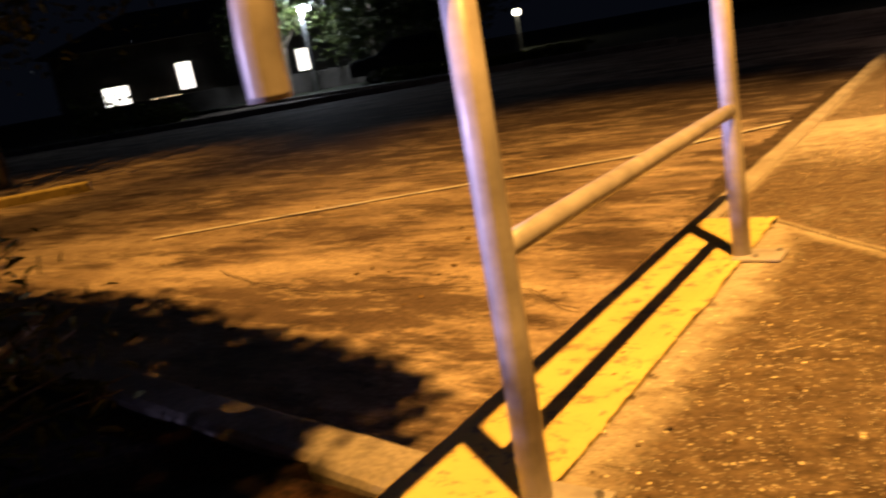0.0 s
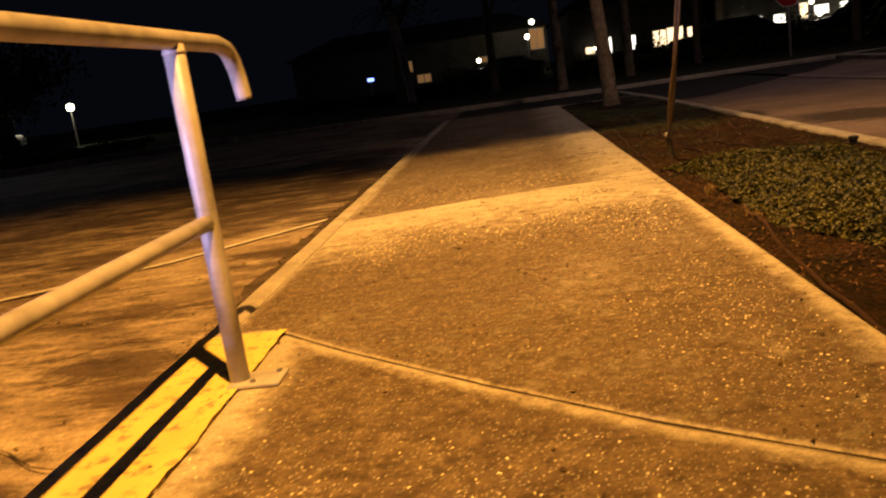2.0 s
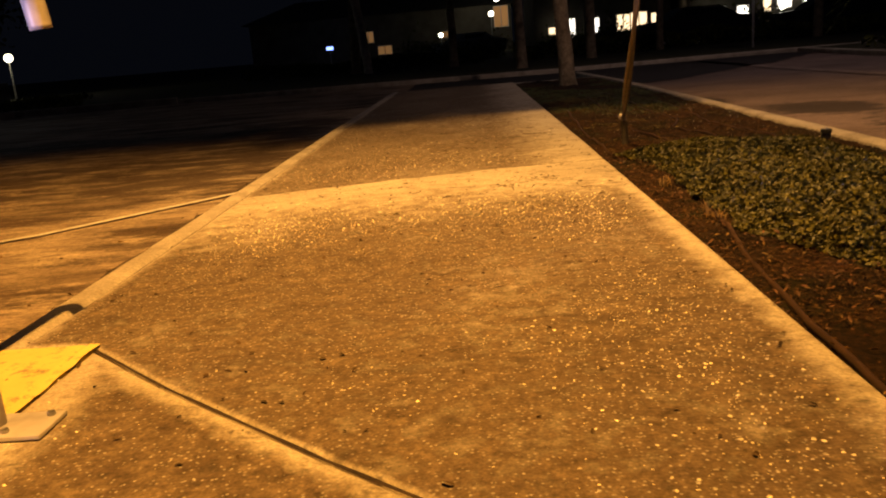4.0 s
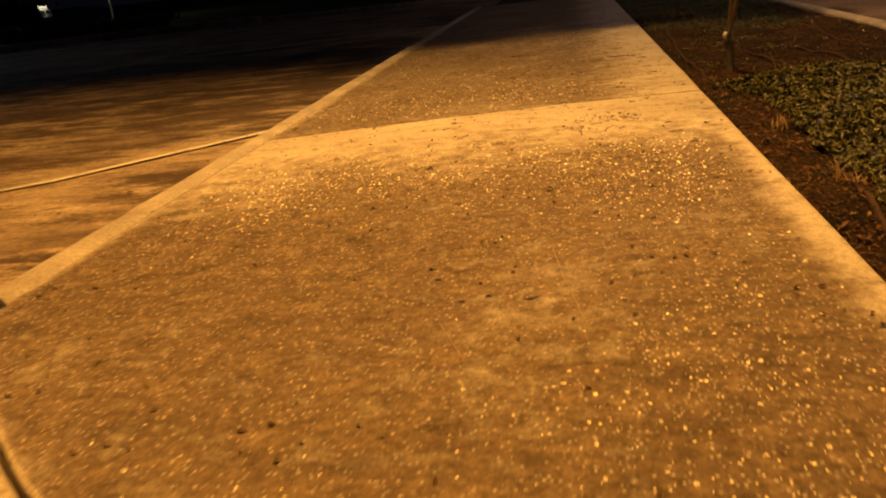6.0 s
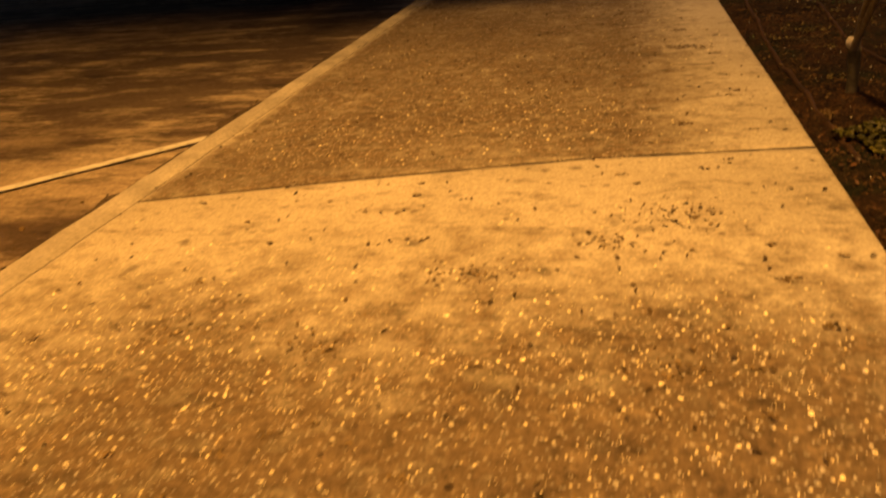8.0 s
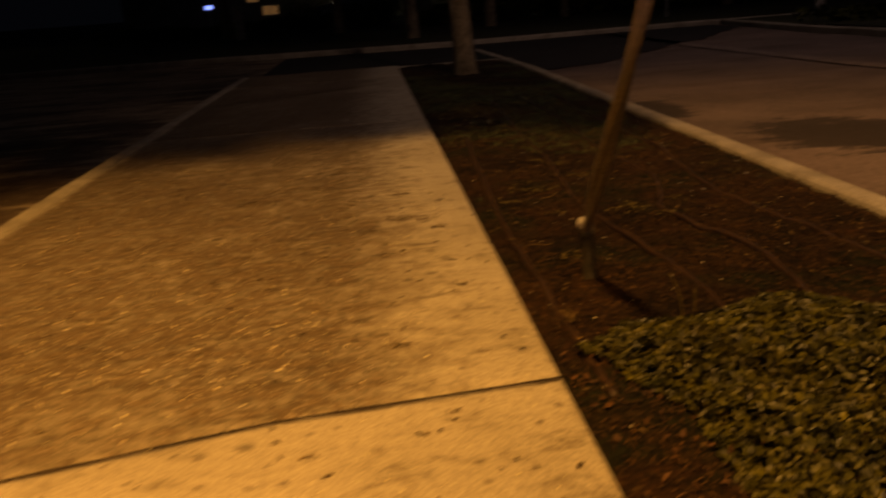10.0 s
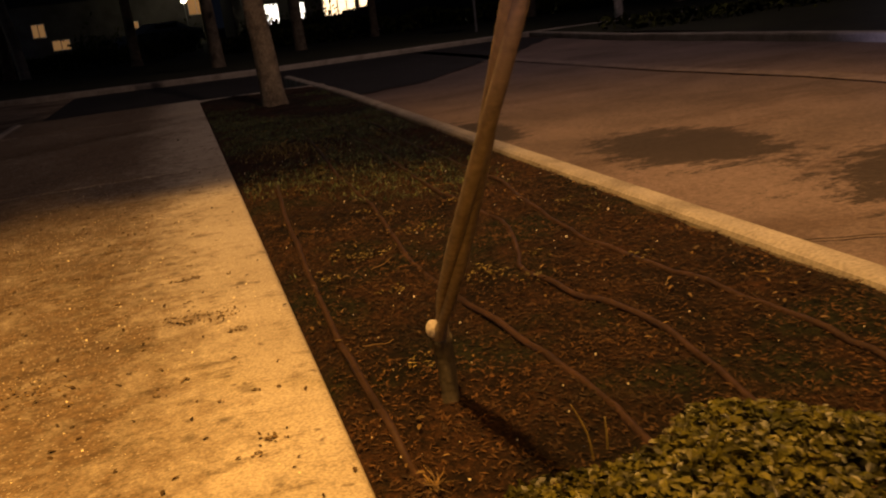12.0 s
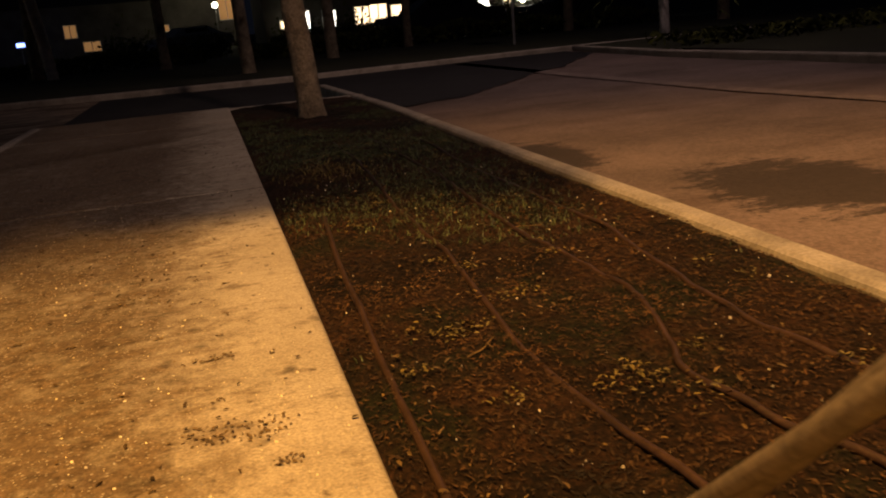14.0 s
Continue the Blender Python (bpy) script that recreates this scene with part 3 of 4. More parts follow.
thing("kerb_street_far", *kerb_run([(8.3, 17.4), (8.0, 13.5), (8.2, 9.3), (8.2, -14)][::-1], 0.14, -0.05, -0.3, 7, 0.8), KERB_DARK, "far pale concrete kerb across the street", "kerb", "structure")

# ---- walk slabs ----


def slab(x0, x1, ylow, yhigh, name, seed, side, far, most, step=0.035):
    nx = int((x1 - x0) / step)
    us = [0, 0.004, 0.012] + list(np.linspace(0.03, 1 - 0.03, nx)) + [1 - 0.012, 1 - 0.004, 1]
    length = yhigh(0.7) - ylow(0.7)
    ny = int(length / step)
    e = 0.006 / length
    vs = [0, e, 3 * e] + list(np.linspace(6 * e, 1 - 6 * e, ny)) + [1 - 3 * e, 1 - e, 1]
    verts, att = [], []
    for b, v in enumerate(vs):
        for a, u in enumerate(us):
            x = x0 + (x1 - x0) * u
            lo, hi = ylow(x), yhigh(x)
            y = lo + (hi - lo) * v
            edge = 0.0
            if a in (0, len(us) - 1) or b in (0, len(vs) - 1):
                edge = 0.016
            elif a in (1, len(us) - 2) or b in (1, len(vs) - 2):
                edge = 0.003
            z = 0.004 * wave(x, y, 0.9, seed) + 0.0012 * wave(x, y, 7, seed + 2)
            verts.append((x, y, z - edge))
            d = min((x - x0) * (1.1 if x0 == 0 else 8), (x1 - x) * side, (y - lo) * (14 if seed < 40 else 60), (hi - y) * far)
            att.append(max(0.0, min(1.0, d / 0.24)) * most + 0.11 * wave(x, y, 1.6, seed + 7) + 0.08 * wave(x, y, 4.5, seed + 9))
    w = len(us)
    faces = [(j * w + i, j * w + i + 1, (j + 1) * w + i + 1, (j + 1) * w + i) for j in range(len(vs) - 1) for i in range(w - 1)]
    ring = list(range(w)) + [j * w + w - 1 for j in range(1, len(vs))] + [(len(vs) - 1) * w + i for i in range(w - 2, -1, -1)] + [j * w for j in range(len(vs) - 2, 0, -1)]
    o = len(verts)
    verts += [(verts[i][0], verts[i][1], -0.12) for i in ring]
    att += [0.0] * len(ring)
    n = len(ring)
    faces += [(ring[i], o + i, o + (i + 1) % n, ring[(i + 1) % n]) for i in range(n)]
    me = mesh(name, verts, faces, CONCRETE, True)
    a = me.attributes.new("worn", "FLOAT", "POINT")
    a.data.foreach_set("value", att)
    return new(name, me)


walkway = holder("pavement", (0, 0, 0), "concrete walk of large slabs with exposed pale aggregate", "pavement", "structure")
GAP = 0.0065
for nm, x0, lo, hi, sd, side, far, most in (("slab", 0.0, lambda x: -6.0, lambda x: diagonal(x) - GAP, 0, 2.4, 1.9, 0.86),
                           ("slab", KERB_IN + 0.003, lambda x: diagonal(x) + GAP, lambda x: joint(x) - GAP, 20, 2.2, 0.2, 0.58),
                           ("slab", KERB_IN + 0.003, lambda x: joint(x) + GAP, lambda x: 6.66 - GAP, 40, 0.5, 8, 0.53),
                           ("slab", KERB_IN + 0.003, lambda x: 6.66 + GAP, lambda x: 9.95 - GAP, 50, 0.42, 8, 0.56),
                           ("slab", KERB_IN + 0.003, lambda x: 9.95 + GAP, lambda x: WALK_END, 60, 0.42, 8, 0.56)):
    s = slab(x0, WALK_R, lo, hi, nm, sd, side, far, most)
    s.parent = walkway


def filler(line, wide, seed, left=KERB_IN + 0.01):
    """Dirt lying in a joint, a little below the slab faces, with uneven edges."""
    verts = []
    for i, x in enumerate(np.linspace(left, WALK_R - 0.006, 90)):
        y = line(x)
        z = 0.004 * wave(x, y, 0.9, seed) - 0.0035
        w = wide * (1 + 0.35 * wave(x, y, 9, seed) + 0.25 * wave(x, y, 31, seed))
        verts += [(x, y - w / 2, z), (x, y + w / 2, z)]
    return verts, [(2 * i, 2 * i + 2, 2 * i + 3, 2 * i + 1) for i in range(89)]


for line, wide, seed, left in ((joint, 0.012, 20, KERB_IN + 0.01), (diagonal, 0.011, 20, 0.0), (lambda x: 6.66, 0.01, 40, KERB_IN + 0.01), (lambda x: 9.95, 0.01, 50, KERB_IN + 0.01)):
    part_of("joint_dirt", filler(line, wide, seed, left), JOINT, walkway, "dark dirt in the joint")
rng = np.random.default_rng(5)


def on_field(x, y):
    if y > joint(x) and rng.random() > 0.16:
        return False
    d = min(x - KERB_IN, WALK_R - x, abs(y - diagonal(x)), abs(y - joint(x)) * (0.5 if y < joint(x) else 1))
    return d > 0.06 + 0.2 * rng.random() and wave(x, y, 1.6, 27) + 0.6 * rng.random() > -0.1


pts = scatter(rng, 36000, KERB_IN, WALK_R, -1.6, 3.6, -0.001, on_field) + scatter(rng, 9000, 0.2, WALK_R, 3.4, 7, -0.001, on_field)
glints = scatter(rng, 3600, KERB_IN + 0.05, WALK_R - 0.03, 2.7, 6.4, 0.0, lambda x, y: wave(x, y, 1.9, 15) + 0.7 * rng.random() > 0.0)
thing("fine_shell_grit", *chips(glints, 0.0029, rng, 0.35), PEBBLE, "fine pale shell grit in the walk surface", "pebbles", "stuff", True)
thing("exposed_pebbles", *chips(pts, 0.0041, rng, 0.2), PEBBLE, "pale shell and pebble chips set in the walk", "pebbles", "stuff", True)
pts = scatter(rng, 1500, KERB_IN, WALK_R, -1.5, 8.5, 0.0, lambda x, y: wave(x, y, 1.3, 81) + 0.5 * rng.random() > 0.1)
thing("leaf_crumbs", *leaves([(x, y, 0.004) for x, y, _ in pts], 0.013, 0.3, rng, 0.5), DEBRIS, "dark crumbs of leaves and bark lying on the walk", "debris", "stuff")


def on_walk(x, y, seed=20):
    return 0.004 * wave(x, y, 0.9, seed) + 0.0012 * wave(x, y, 7, seed + 2)


# smudges of wet leaf crumbs, straws and single curled leaves on the walk
rgd = np.random.default_rng(19)
smudge = []
for x, y, n, wide in ((1.368, 4.16, 70, 0.045), (1.302, 4.547, 40, 0.03), (1.426, 4.02, 26, 0.018), (1.283, 4.19, 30, 0.03), (1.436, 3.41, 22, 0.012), (1.415, 1.873, 22, 0.012), (1.18, 1.73, 40, 0.03),
                      (1.372, 2.035, 20, 0.012), (0.8, 2.05, 60, 0.05), (1.2, 2.35, 80, 0.07), (0.55, 1.75, 50, 0.05), (1.05, 2.2, 40, 0.05), (0.3, 1.8, 40, 0.05), (0.95, 3.9, 60, 0.06), (0.7, 4.6, 60, 0.06),
                      (1.1, 5.1, 70, 0.06), (0.5, 3.4, 50, 0.05), (1.25, 3.05, 30, 0.02), (1.0, 1.4, 30, 0.04)):
    smudge += [(x + a * wide, y + b * wide * 0.6, on_walk(x, y, 20 if y < 2.7 else 40) + 0.003) for a, b in rgd.normal(0, 1, (n, 2))]
for x, y, _ in scatter(rgd, 150, 0.0, WALK_R - 0.03, 1.3, 6.2):
    smudge += [(x + a * 0.008, y + b * 0.005, on_walk(x, y, 20 if y < joint(x) else 40) + 0.003) for a, b in rgd.normal(0, 1, (int(rgd.integers(3, 9)), 2))]
thing("leaf_smudges", *leaves(smudge, 0.0095, 0.2, rgd, 0.5), SMUDGE, "dark smudges of crushed leaf crumbs on the pale concrete", "debris", "stuff")
for pl in ([(0.995, 0.944), (1.022, 0.76), (1.06, 0.552)], [(0.803, 0.588), (0.84, 0.5), (0.866, 0.435)]):
    thing("straw", *tube([(p.x, p.y, on_walk(p.x, p.y) + 0.002) for p in spline([(x, y, 0) for x, y in pl], 6)], 0.0006, 5), STRAW, "thin pale straw lying on the concrete walk", "straw", group="straws on the walk")
for x, y, size, turn in ((0.961, 0.684, 0.03, 20), (0.847, -0.29, 0.022, -30), (1.13, 0.1, 0.016, 70), (0.6, 0.95, 0.018, 10)):
    verts = []
    for a in range(9):
        u = -1 + a / 4
        half = size * 0.2 * math.sqrt(max(0.02, 1 - u * u))
        verts += [(u * size / 2, -half + size * 0.16 * u * u, 0.003 + size * 0.3 * (1 - u * u)), (u * size / 2, half + size * 0.16 * u * u, 0.003 + size * 0.16 * (1 - u * u))]
    curl = thing("fallen_leaf", verts, [(2 * a, 2 * a + 2, 2 * a + 3, 2 * a + 1) for a in range(8)], DEBRIS, "small curled dark dry leaf lying on the walk", "leaf", smooth=True, group="fallen leaves on the walk")
    curl.matrix_world = pose(x, y, on_walk(x, y), 0, 0, turn)

# ---- planting strip ----


def soil(x, y):
    side = min(x - WALK_R, STRIP_R - x)
    return 0.018 * wave(x, y, 2.2, 4) + 0.012 * wave(x, y, 9, 5) + 0.006 * wave(x, y, 30, 6) - 0.02 * math.exp(-side / 0.03)


SOIL_Z = -0.022
thing("planting_strip", *sheet(WALK_R + 0.001, STRIP_R + 0.002, -8, WALK_END + 0.01, 56, 640, soil, SOIL_Z), SOIL, "dark brown mulch bed between walk and street kerb", "soil bed", "structure", True)
pts = [(x, y, SOIL_Z + soil(x, y) + 0.003) for x, y, _ in scatter(rng, 12000, WALK_R + 0.01, STRIP_R - 0.01, -1.0, 8)]
thing("bark_chips", *chips(pts, 0.0055, rng, 0.12), CHIP, "brown bark chips and crumbs covering the bed", "mulch", "stuff")
pts = [(x, y, SOIL_Z + soil(x, y) + 0.005) for x, y, _ in scatter(rng, 60000, WALK_R + 0.01, STRIP_R - 0.01, 0.3, 7.0)]
thing("mulch_fibres", *leaves(pts, 0.012, 0.3, rng, 0.24, 0.1), CHIP, "shredded brown mulch fibres and needles on the bed", "mulch", "stuff")
pts = [(x, y, SOIL_Z + soil(x, y) + 0.014) for x, y, _ in scatter(rng, 1900, WALK_R + 0.02, STRIP_R - 0.02, -0.5, 9, 0, lambda x, y: wave(x, y, 1.7, 31) + 0.5 * rng.random() > 0.25)]
thing("dry_leaf_litter", *leaves(pts, 0.016, 0.25, rng, 0.4), DRY, "fallen yellow-brown dry leaves on the mulch", "leaf litter", "stuff")
pts = [(x, y, SOIL_Z + soil(x, y)) for x, y, _ in scatter(rng, 26000, WALK_R + 0.02, STRIP_R - 0.05, 4.4, 10.5, 0, lambda x, y: wave(x, y, 1.1, 44) * 0.9 + 0.25 * math.sin(y) + 0.5 * rng.random() > 0.32)]
thing("sparse_grass", *blades(pts, 0.02, 0.004, rng, 1.1), GRASS, "sparse low green weeds and grass in the bed", "grass", "stuff")


pts = [(x, y, SOIL_Z + soil(x, y) + 0.006) for x, y, _ in scatter(rng, 300, WALK_R + 0.01, STRIP_R - 0.01, 2.6, 7)]
thing("pale_crumbs", *chips(pts, 0.0033, rng, 0.3), PEBBLE, "tiny pale stone and shell crumbs on the mulch", "crumbs", "stuff")
weed = []
spots = [(1.79, 4.51), (1.85, 4.5), (1.865, 4.46), (1.72, 4.29), (2.07, 4.08), (2.14, 4.06), (2.14, 4.11), (2.2, 3.96), (2.14, 4.69), (2.3, 4.16)]
for x, y in spots + [(p[0], p[1]) for p in scatter(rng, 34, WALK_R + 0.2, STRIP_R - 0.12, 3.6, 8.2)]:
    weed += [(x + a, y + b, SOIL_Z + soil(x + a, y + b) + 0.01 + 0.008 * rng.random()) for a, b in rng.normal(0, 0.024, (20, 2))]
thing("creeping_weeds", *leaves(weed, 0.013, 0.25, rng, 0.42), WEED, "small pale creeping weeds with narrow leaves on mulch", "weeds", "stuff")
tuft = [(x, y, SOIL_Z + soil(x, y)) for x, y in rng.normal((1.93, 6.9), (0.12, 0.14), (300, 2))]
thing("weed_tuft", *blades(tuft, 0.03, 0.005, rng, 1.2), WEED, "tuft of yellow-green weeds growing in the bed", "weeds", "stuff")
for pl in ([(1.84, 4.32), (1.885, 4.35), (1.925, 4.39)], [(1.69, 3.78), (1.73, 3.78), (1.77, 3.795)], [(2.3, 5.3), (2.36, 5.33), (2.43, 5.3)]):
    tw = [(p.x, p.y, SOIL_Z + soil(p.x, p.y) + 0.009) for p in spline([(x, y, 0) for x, y in pl], 5)]
    thing("twig", *tube(tw, [0.0022 - 0.0001 * i for i in range(len(tw))], 6), DRY, "thin dry twig lying on the mulch", "twig", group="twigs on the bed")
for x, y, size in ((1.705, 2.08, 0.05), (1.71, 1.44, 0.055), (1.735, 1.37, 0.035), (1.672, 3.16, 0.03), (1.655, -0.03, 0.025)):
    tuft = [(x + a * size * 0.3, y + b * size * 0.3, SOIL_Z + soil(x, y)) for a, b in rng.normal(0, 1, (26, 2))]
    thing("dry_tuft", *blades(tuft, size, 0.004, rng, 1.2), DRY, "small tuft of dry straw-coloured weed in the mulch", "weeds", group="dry tufts by the walk")
stalks = holder("dry_stalks", (1.93, 3.1, SOIL_Z), "two thin dry stalks standing beside the ground cover", "weeds")
for dx, dy, lx, h in ((0.0, 0.0, -0.03, 0.11), (0.035, 0.02, 0.004, 0.06)):
    part_of("stalk", tube(spline([(dx, dy, -0.01), (dx + lx * 0.3, dy, h * 0.5), (dx + lx, dy + 0.01, h)], 5), [0.0022 - 0.00012 * i for i in range(11)], 6), WEED, stalks, "", True)


def cover_depth(x, y):
    """How deep inside the mat of ground cover a place lies (0 at its edge)."""
    left = float(np.interp(y, [0.2, 0.7, 1.2, 1.8, 2.35, 2.7, 2.86, 3.0, 3.06], [2.15, 1.9, 1.74, 1.74, 1.79, 1.74, 1.69, 1.62, 1.6]))
    back = float(np.interp(x, [1.6, 1.9, 2.2, 2.5, 2.7], [2.97, 3.08, 3.14, 2.95, 2.7]))
    return min(x - left, (back - y) * 0.9, (2.68 - x) * 1.2, y - 0.25) + 0.07 * wave(x, y, 4, 61)


pts = []
for x, y, _ in scatter(rng, 80000, 1.58, 2.75, 0.2, 3.2):
    d = cover_depth(x, y)
    if d > 0.0:
        top = 0.085 * (1 - math.exp(-d / 0.12)) + 0.02 * wave(x, y, 6, 70)
        pts.append((x, y, SOIL_Z + max(0.012, top * (1 - 0.55 * rng.random() ** 2))))
thing("ground_cover", *leaves(pts, 0.0165, 0.55, rng, 0.68), LEAF, "low mat of small glossy green ground-cover leaves", "ground cover", "stuff")
pts = [(x, y, SOIL_Z + soil(x, y) + 0.011) for x, y, _ in scatter(rng, 1500, WALK_R + 0.01, 2.5, 0.2, 2.98, 0, lambda x, y: cover_depth(x, y) < 0.03 and wave(x, y, 3, 17) + 0.6 * rng.random() > -0.1)]
thing("brown_leaf_litter", *leaves(pts, 0.0165, 0.35, rng, 0.5), DRY_RED, "fallen reddish-brown leaves between walk and ground cover", "leaf litter", "stuff")

TUBES = [
    [(1.6, -0.4), (1.608, 0.19), (1.657, 0.85), (1.72, 1.3), (1.76, 1.7)],
    [(1.66, 2.75), (1.662, 3.11), (1.657, 3.27), (1.648, 3.7), (1.66, 4.2), (1.677, 4.66), (1.7, 5.2), (1.76, 6.0)],
    [(2.0, 2.85), (2.026, 3.09), (2.046, 3.36), (2.023, 3.69), (1.972, 4.26), (1.99, 4.6), (2.045, 5.2), (2.046, 6.0), (2.1, 6.8), (2.12, 8.0)],
    [(2.24, 2.9), (2.264, 3.13), (2.319, 3.49), (2.249, 3.85), (2.222, 4.07), (2.27, 4.21), (2.366, 4.576), (2.35, 4.93), (2.33, 5.26), (2.34, 5.84), (2.38, 6.6), (2.36, 8.2)],
    [(2.55, 2.8), (2.6, 3.2), (2.57, 3.7), (2.5, 4.2), (2.53, 4.7), (2.6, 5.3), (2.58, 6.4), (2.6, 7.6)],
    [(2.2, 0.6), (2.1, 0.9), (2.3, 1.0), (2.6, 1.1)],
]
for pl in TUBES:
    path = [(p.x, p.y, SOIL_Z + soil(p.x, p.y) + 0.002 + 0.011 * wave(p.x, p.y, 2, 12)) for p in spline([(x, y, 0) for x, y in pl], 8)]
    thing("irrigation_tube", *tube(path, 0.0088, 10), HOSE, "thin brown drip irrigation tube snaking over the mulch", "irrigation tube", smooth=True, group="irrigation tubes in the bed")

# ---- young tree in the strip ----
young = holder("young_tree", (1.79, 3.43, SOIL_Z), "young leaning tree with a smooth twisted trunk in mulch", "tree")
TR = [(0, 0, -0.03), (0.0, -0.005, 0.06), (-0.006, -0.012, 0.13), (-0.008, -0.04, 0.19), (-0.012, -0.17, 0.33), (-0.02, -0.42, 0.6), (-0.03, -0.66, 0.87), (-0.04, -0.88, 1.16), (-0.03, -1.1, 1.55), (0, -1.25, 2.0), (0.03, -1.35, 2.5)]
path = spline(TR, 8)
rad = [0.0122 + 0.005 * min(1, i / 22) + 0.003 * math.sin(i * 0.21) * (i > 14) + (0.006 if 14 < i < 24 else 0) * math.sin((i - 14) * 0.31) - 0.00008 * i for i in range(len(path))]


def strand(path, off, radii, phase, rate, sides=14):
    pts = []
    for i, p in enumerate(path):
        d = (path[min(i + 1, len(path) - 1)] - path[max(i - 1, 0)]).normalized()
        u = Vector((1, 0, 0)) - d * d.x
        u.normalize()
        w = d.cross(u)
        a = phase + rate * i
        k = off * min(1.0, max(0.0, (i - 10) / 12))
        pts.append(p + u * (math.cos(a) * k) + w * (math.sin(a) * k))
    return tube(pts, radii, sides)


# lowest stretch of the trunk, in a darker tone
low = path[:19]
part_of("trunk_foot", tube(low, [0.0215 - 0.0009 * i if i < 6 else 0.0165 + 0.00022 * i for i in range(19)], 14, lambda i, k: 1 + 0.07 * wave(k * 0.9, i * 0.5, 1, 3)), DARK_BARK, young, "dark foot of the trunk", True)
part_of("trunk", join(strand(path, 0.0085, [r * 0.76 for r in rad], 0.6, 0.17), strand(path, 0.0095, [r * 0.68 for r in rad], 0.6 + math.pi, 0.17)), SMOOTH_BARK, young, "", True)
bm = bmesh.new()
bmesh.ops.create_icosphere(bm, subdivisions=3, radius=0.014)
for v in bm.verts:
    v.co = Vector((v.co.x * 1.0, v.co.y * 0.9, v.co.z * 1.3)) * (1 + 0.15 * wave(v.co.x * 60, v.co.y * 60, 1, 2)) + Vector((-0.022, -0.02, 0.165))
part("branch_stub", bm, PALM, young, "pale cut branch stub")
for a, b in (((0.03, -1.35, 2.5), (0.3, -1.5, 3.1)), ((0.03, -1.35, 2.5), (-0.2, -1.7, 3.2)), ((0, -1.25, 2.0), (0.25, -1.0, 2.6))):
    mid = (Vector(a) + Vector(b)) / 2 + Vector((0, 0, 0.08))
    part_of("limb", tube(spline([a, mid, b], 5), [0.014 - 0.0008 * i for i in range(11)], 8), SMOOTH_BARK, young, "", True)

# ---- small black sprinkler cap by the kerb ----
sprinkler = holder("sprinkler_head", (2.77, 3.03, SOIL_Z), "small black plastic sprinkler head by the kerb", "sprinkler")
part_of("body", tube([(0, 0, -0.02), (0, 0, 0.03), (0, 0, 0.034), (0, 0, 0.05), (0, 0, 0.053)], [0.024, 0.024, 0.029, 0.029, 0.024], 20), BLACK, sprinkler)
part_of("nozzle", tube([(0, 0, 0.052), (0, 0, 0.058)], [0.012, 0.01], 14), STEEL, sprinkler)

# ---- handrail ----
rail = holder("handrail", (0, 0, 0), "grey painted steel pipe handrail standing on the yellow kerb", "handrail")
R = 0.024
TOP = 0.885
run = spline([(0.0, -1.745, 0.725), (0.0, -1.745, 0.79), (0.0, -1.733, 0.85), (0.0, -1.69, TOP - 0.008), (0.0, -1.625, TOP), (0.0, -1.5, TOP)], 6) + [Vector((0, y, TOP)) for y in (-1.3, -0.7, 0.0, 0.25)] + spline([(0, 0.3, TOP), (0.0, 0.39, TOP - 0.02), (0.003, 0.435, TOP - 0.08), (0.008, 0.447, 0.725)], 6)
part_of("top_rail", tube(run, R, 20), RAIL, rail, "", True)
part_of("mid_rail", tube([(0, -1.345 + i * 1.345 / 8, 0.435) for i in range(9)], 0.0205, 18), RAIL, rail, "", True)
for y in (-1.345, 0.0):
    part_of("post", tube([(0, y, 0.006), (0, y, 0.3), (0, y, 0.6), (0, y, TOP - 0.012)], 0.0262, 22), RAIL, rail, "", True)
    part_of("weld_collar", tube([(0, y, TOP - 0.036), (0, y, TOP - 0.03), (0, y, TOP - 0.024)], [0.0268, 0.029, 0.0268], 22), RAIL, rail, "", True)
    p = part("base_plate", block((-0.02, y - 0.055, 0.003), (0.118, y + 0.05, 0.012), 0.002), RAIL, rail, "thin steel base plate")
    for bx, by in ((0.045, -0.035), (0.098, 0.03)):
        part_of("bolt", tube([(bx, y + by, 0.012), (bx, y + by, 0.02)], [0.008, 0.007], 6), STEEL, p)

# ---- shrub bed beside the kerb ----
thing("shrub_bed", *sheet(-5, -0.32, -6, -1.0, 40, 40, lambda x, y: 0.02 * wave(x, y, 3, 9) - (0.3 if y > -1.28 + (-x - 0.3) * 0.12 else 0), -0.04), SOIL, "dark soil bed of the shrubs", "soil bed", "structure", True)


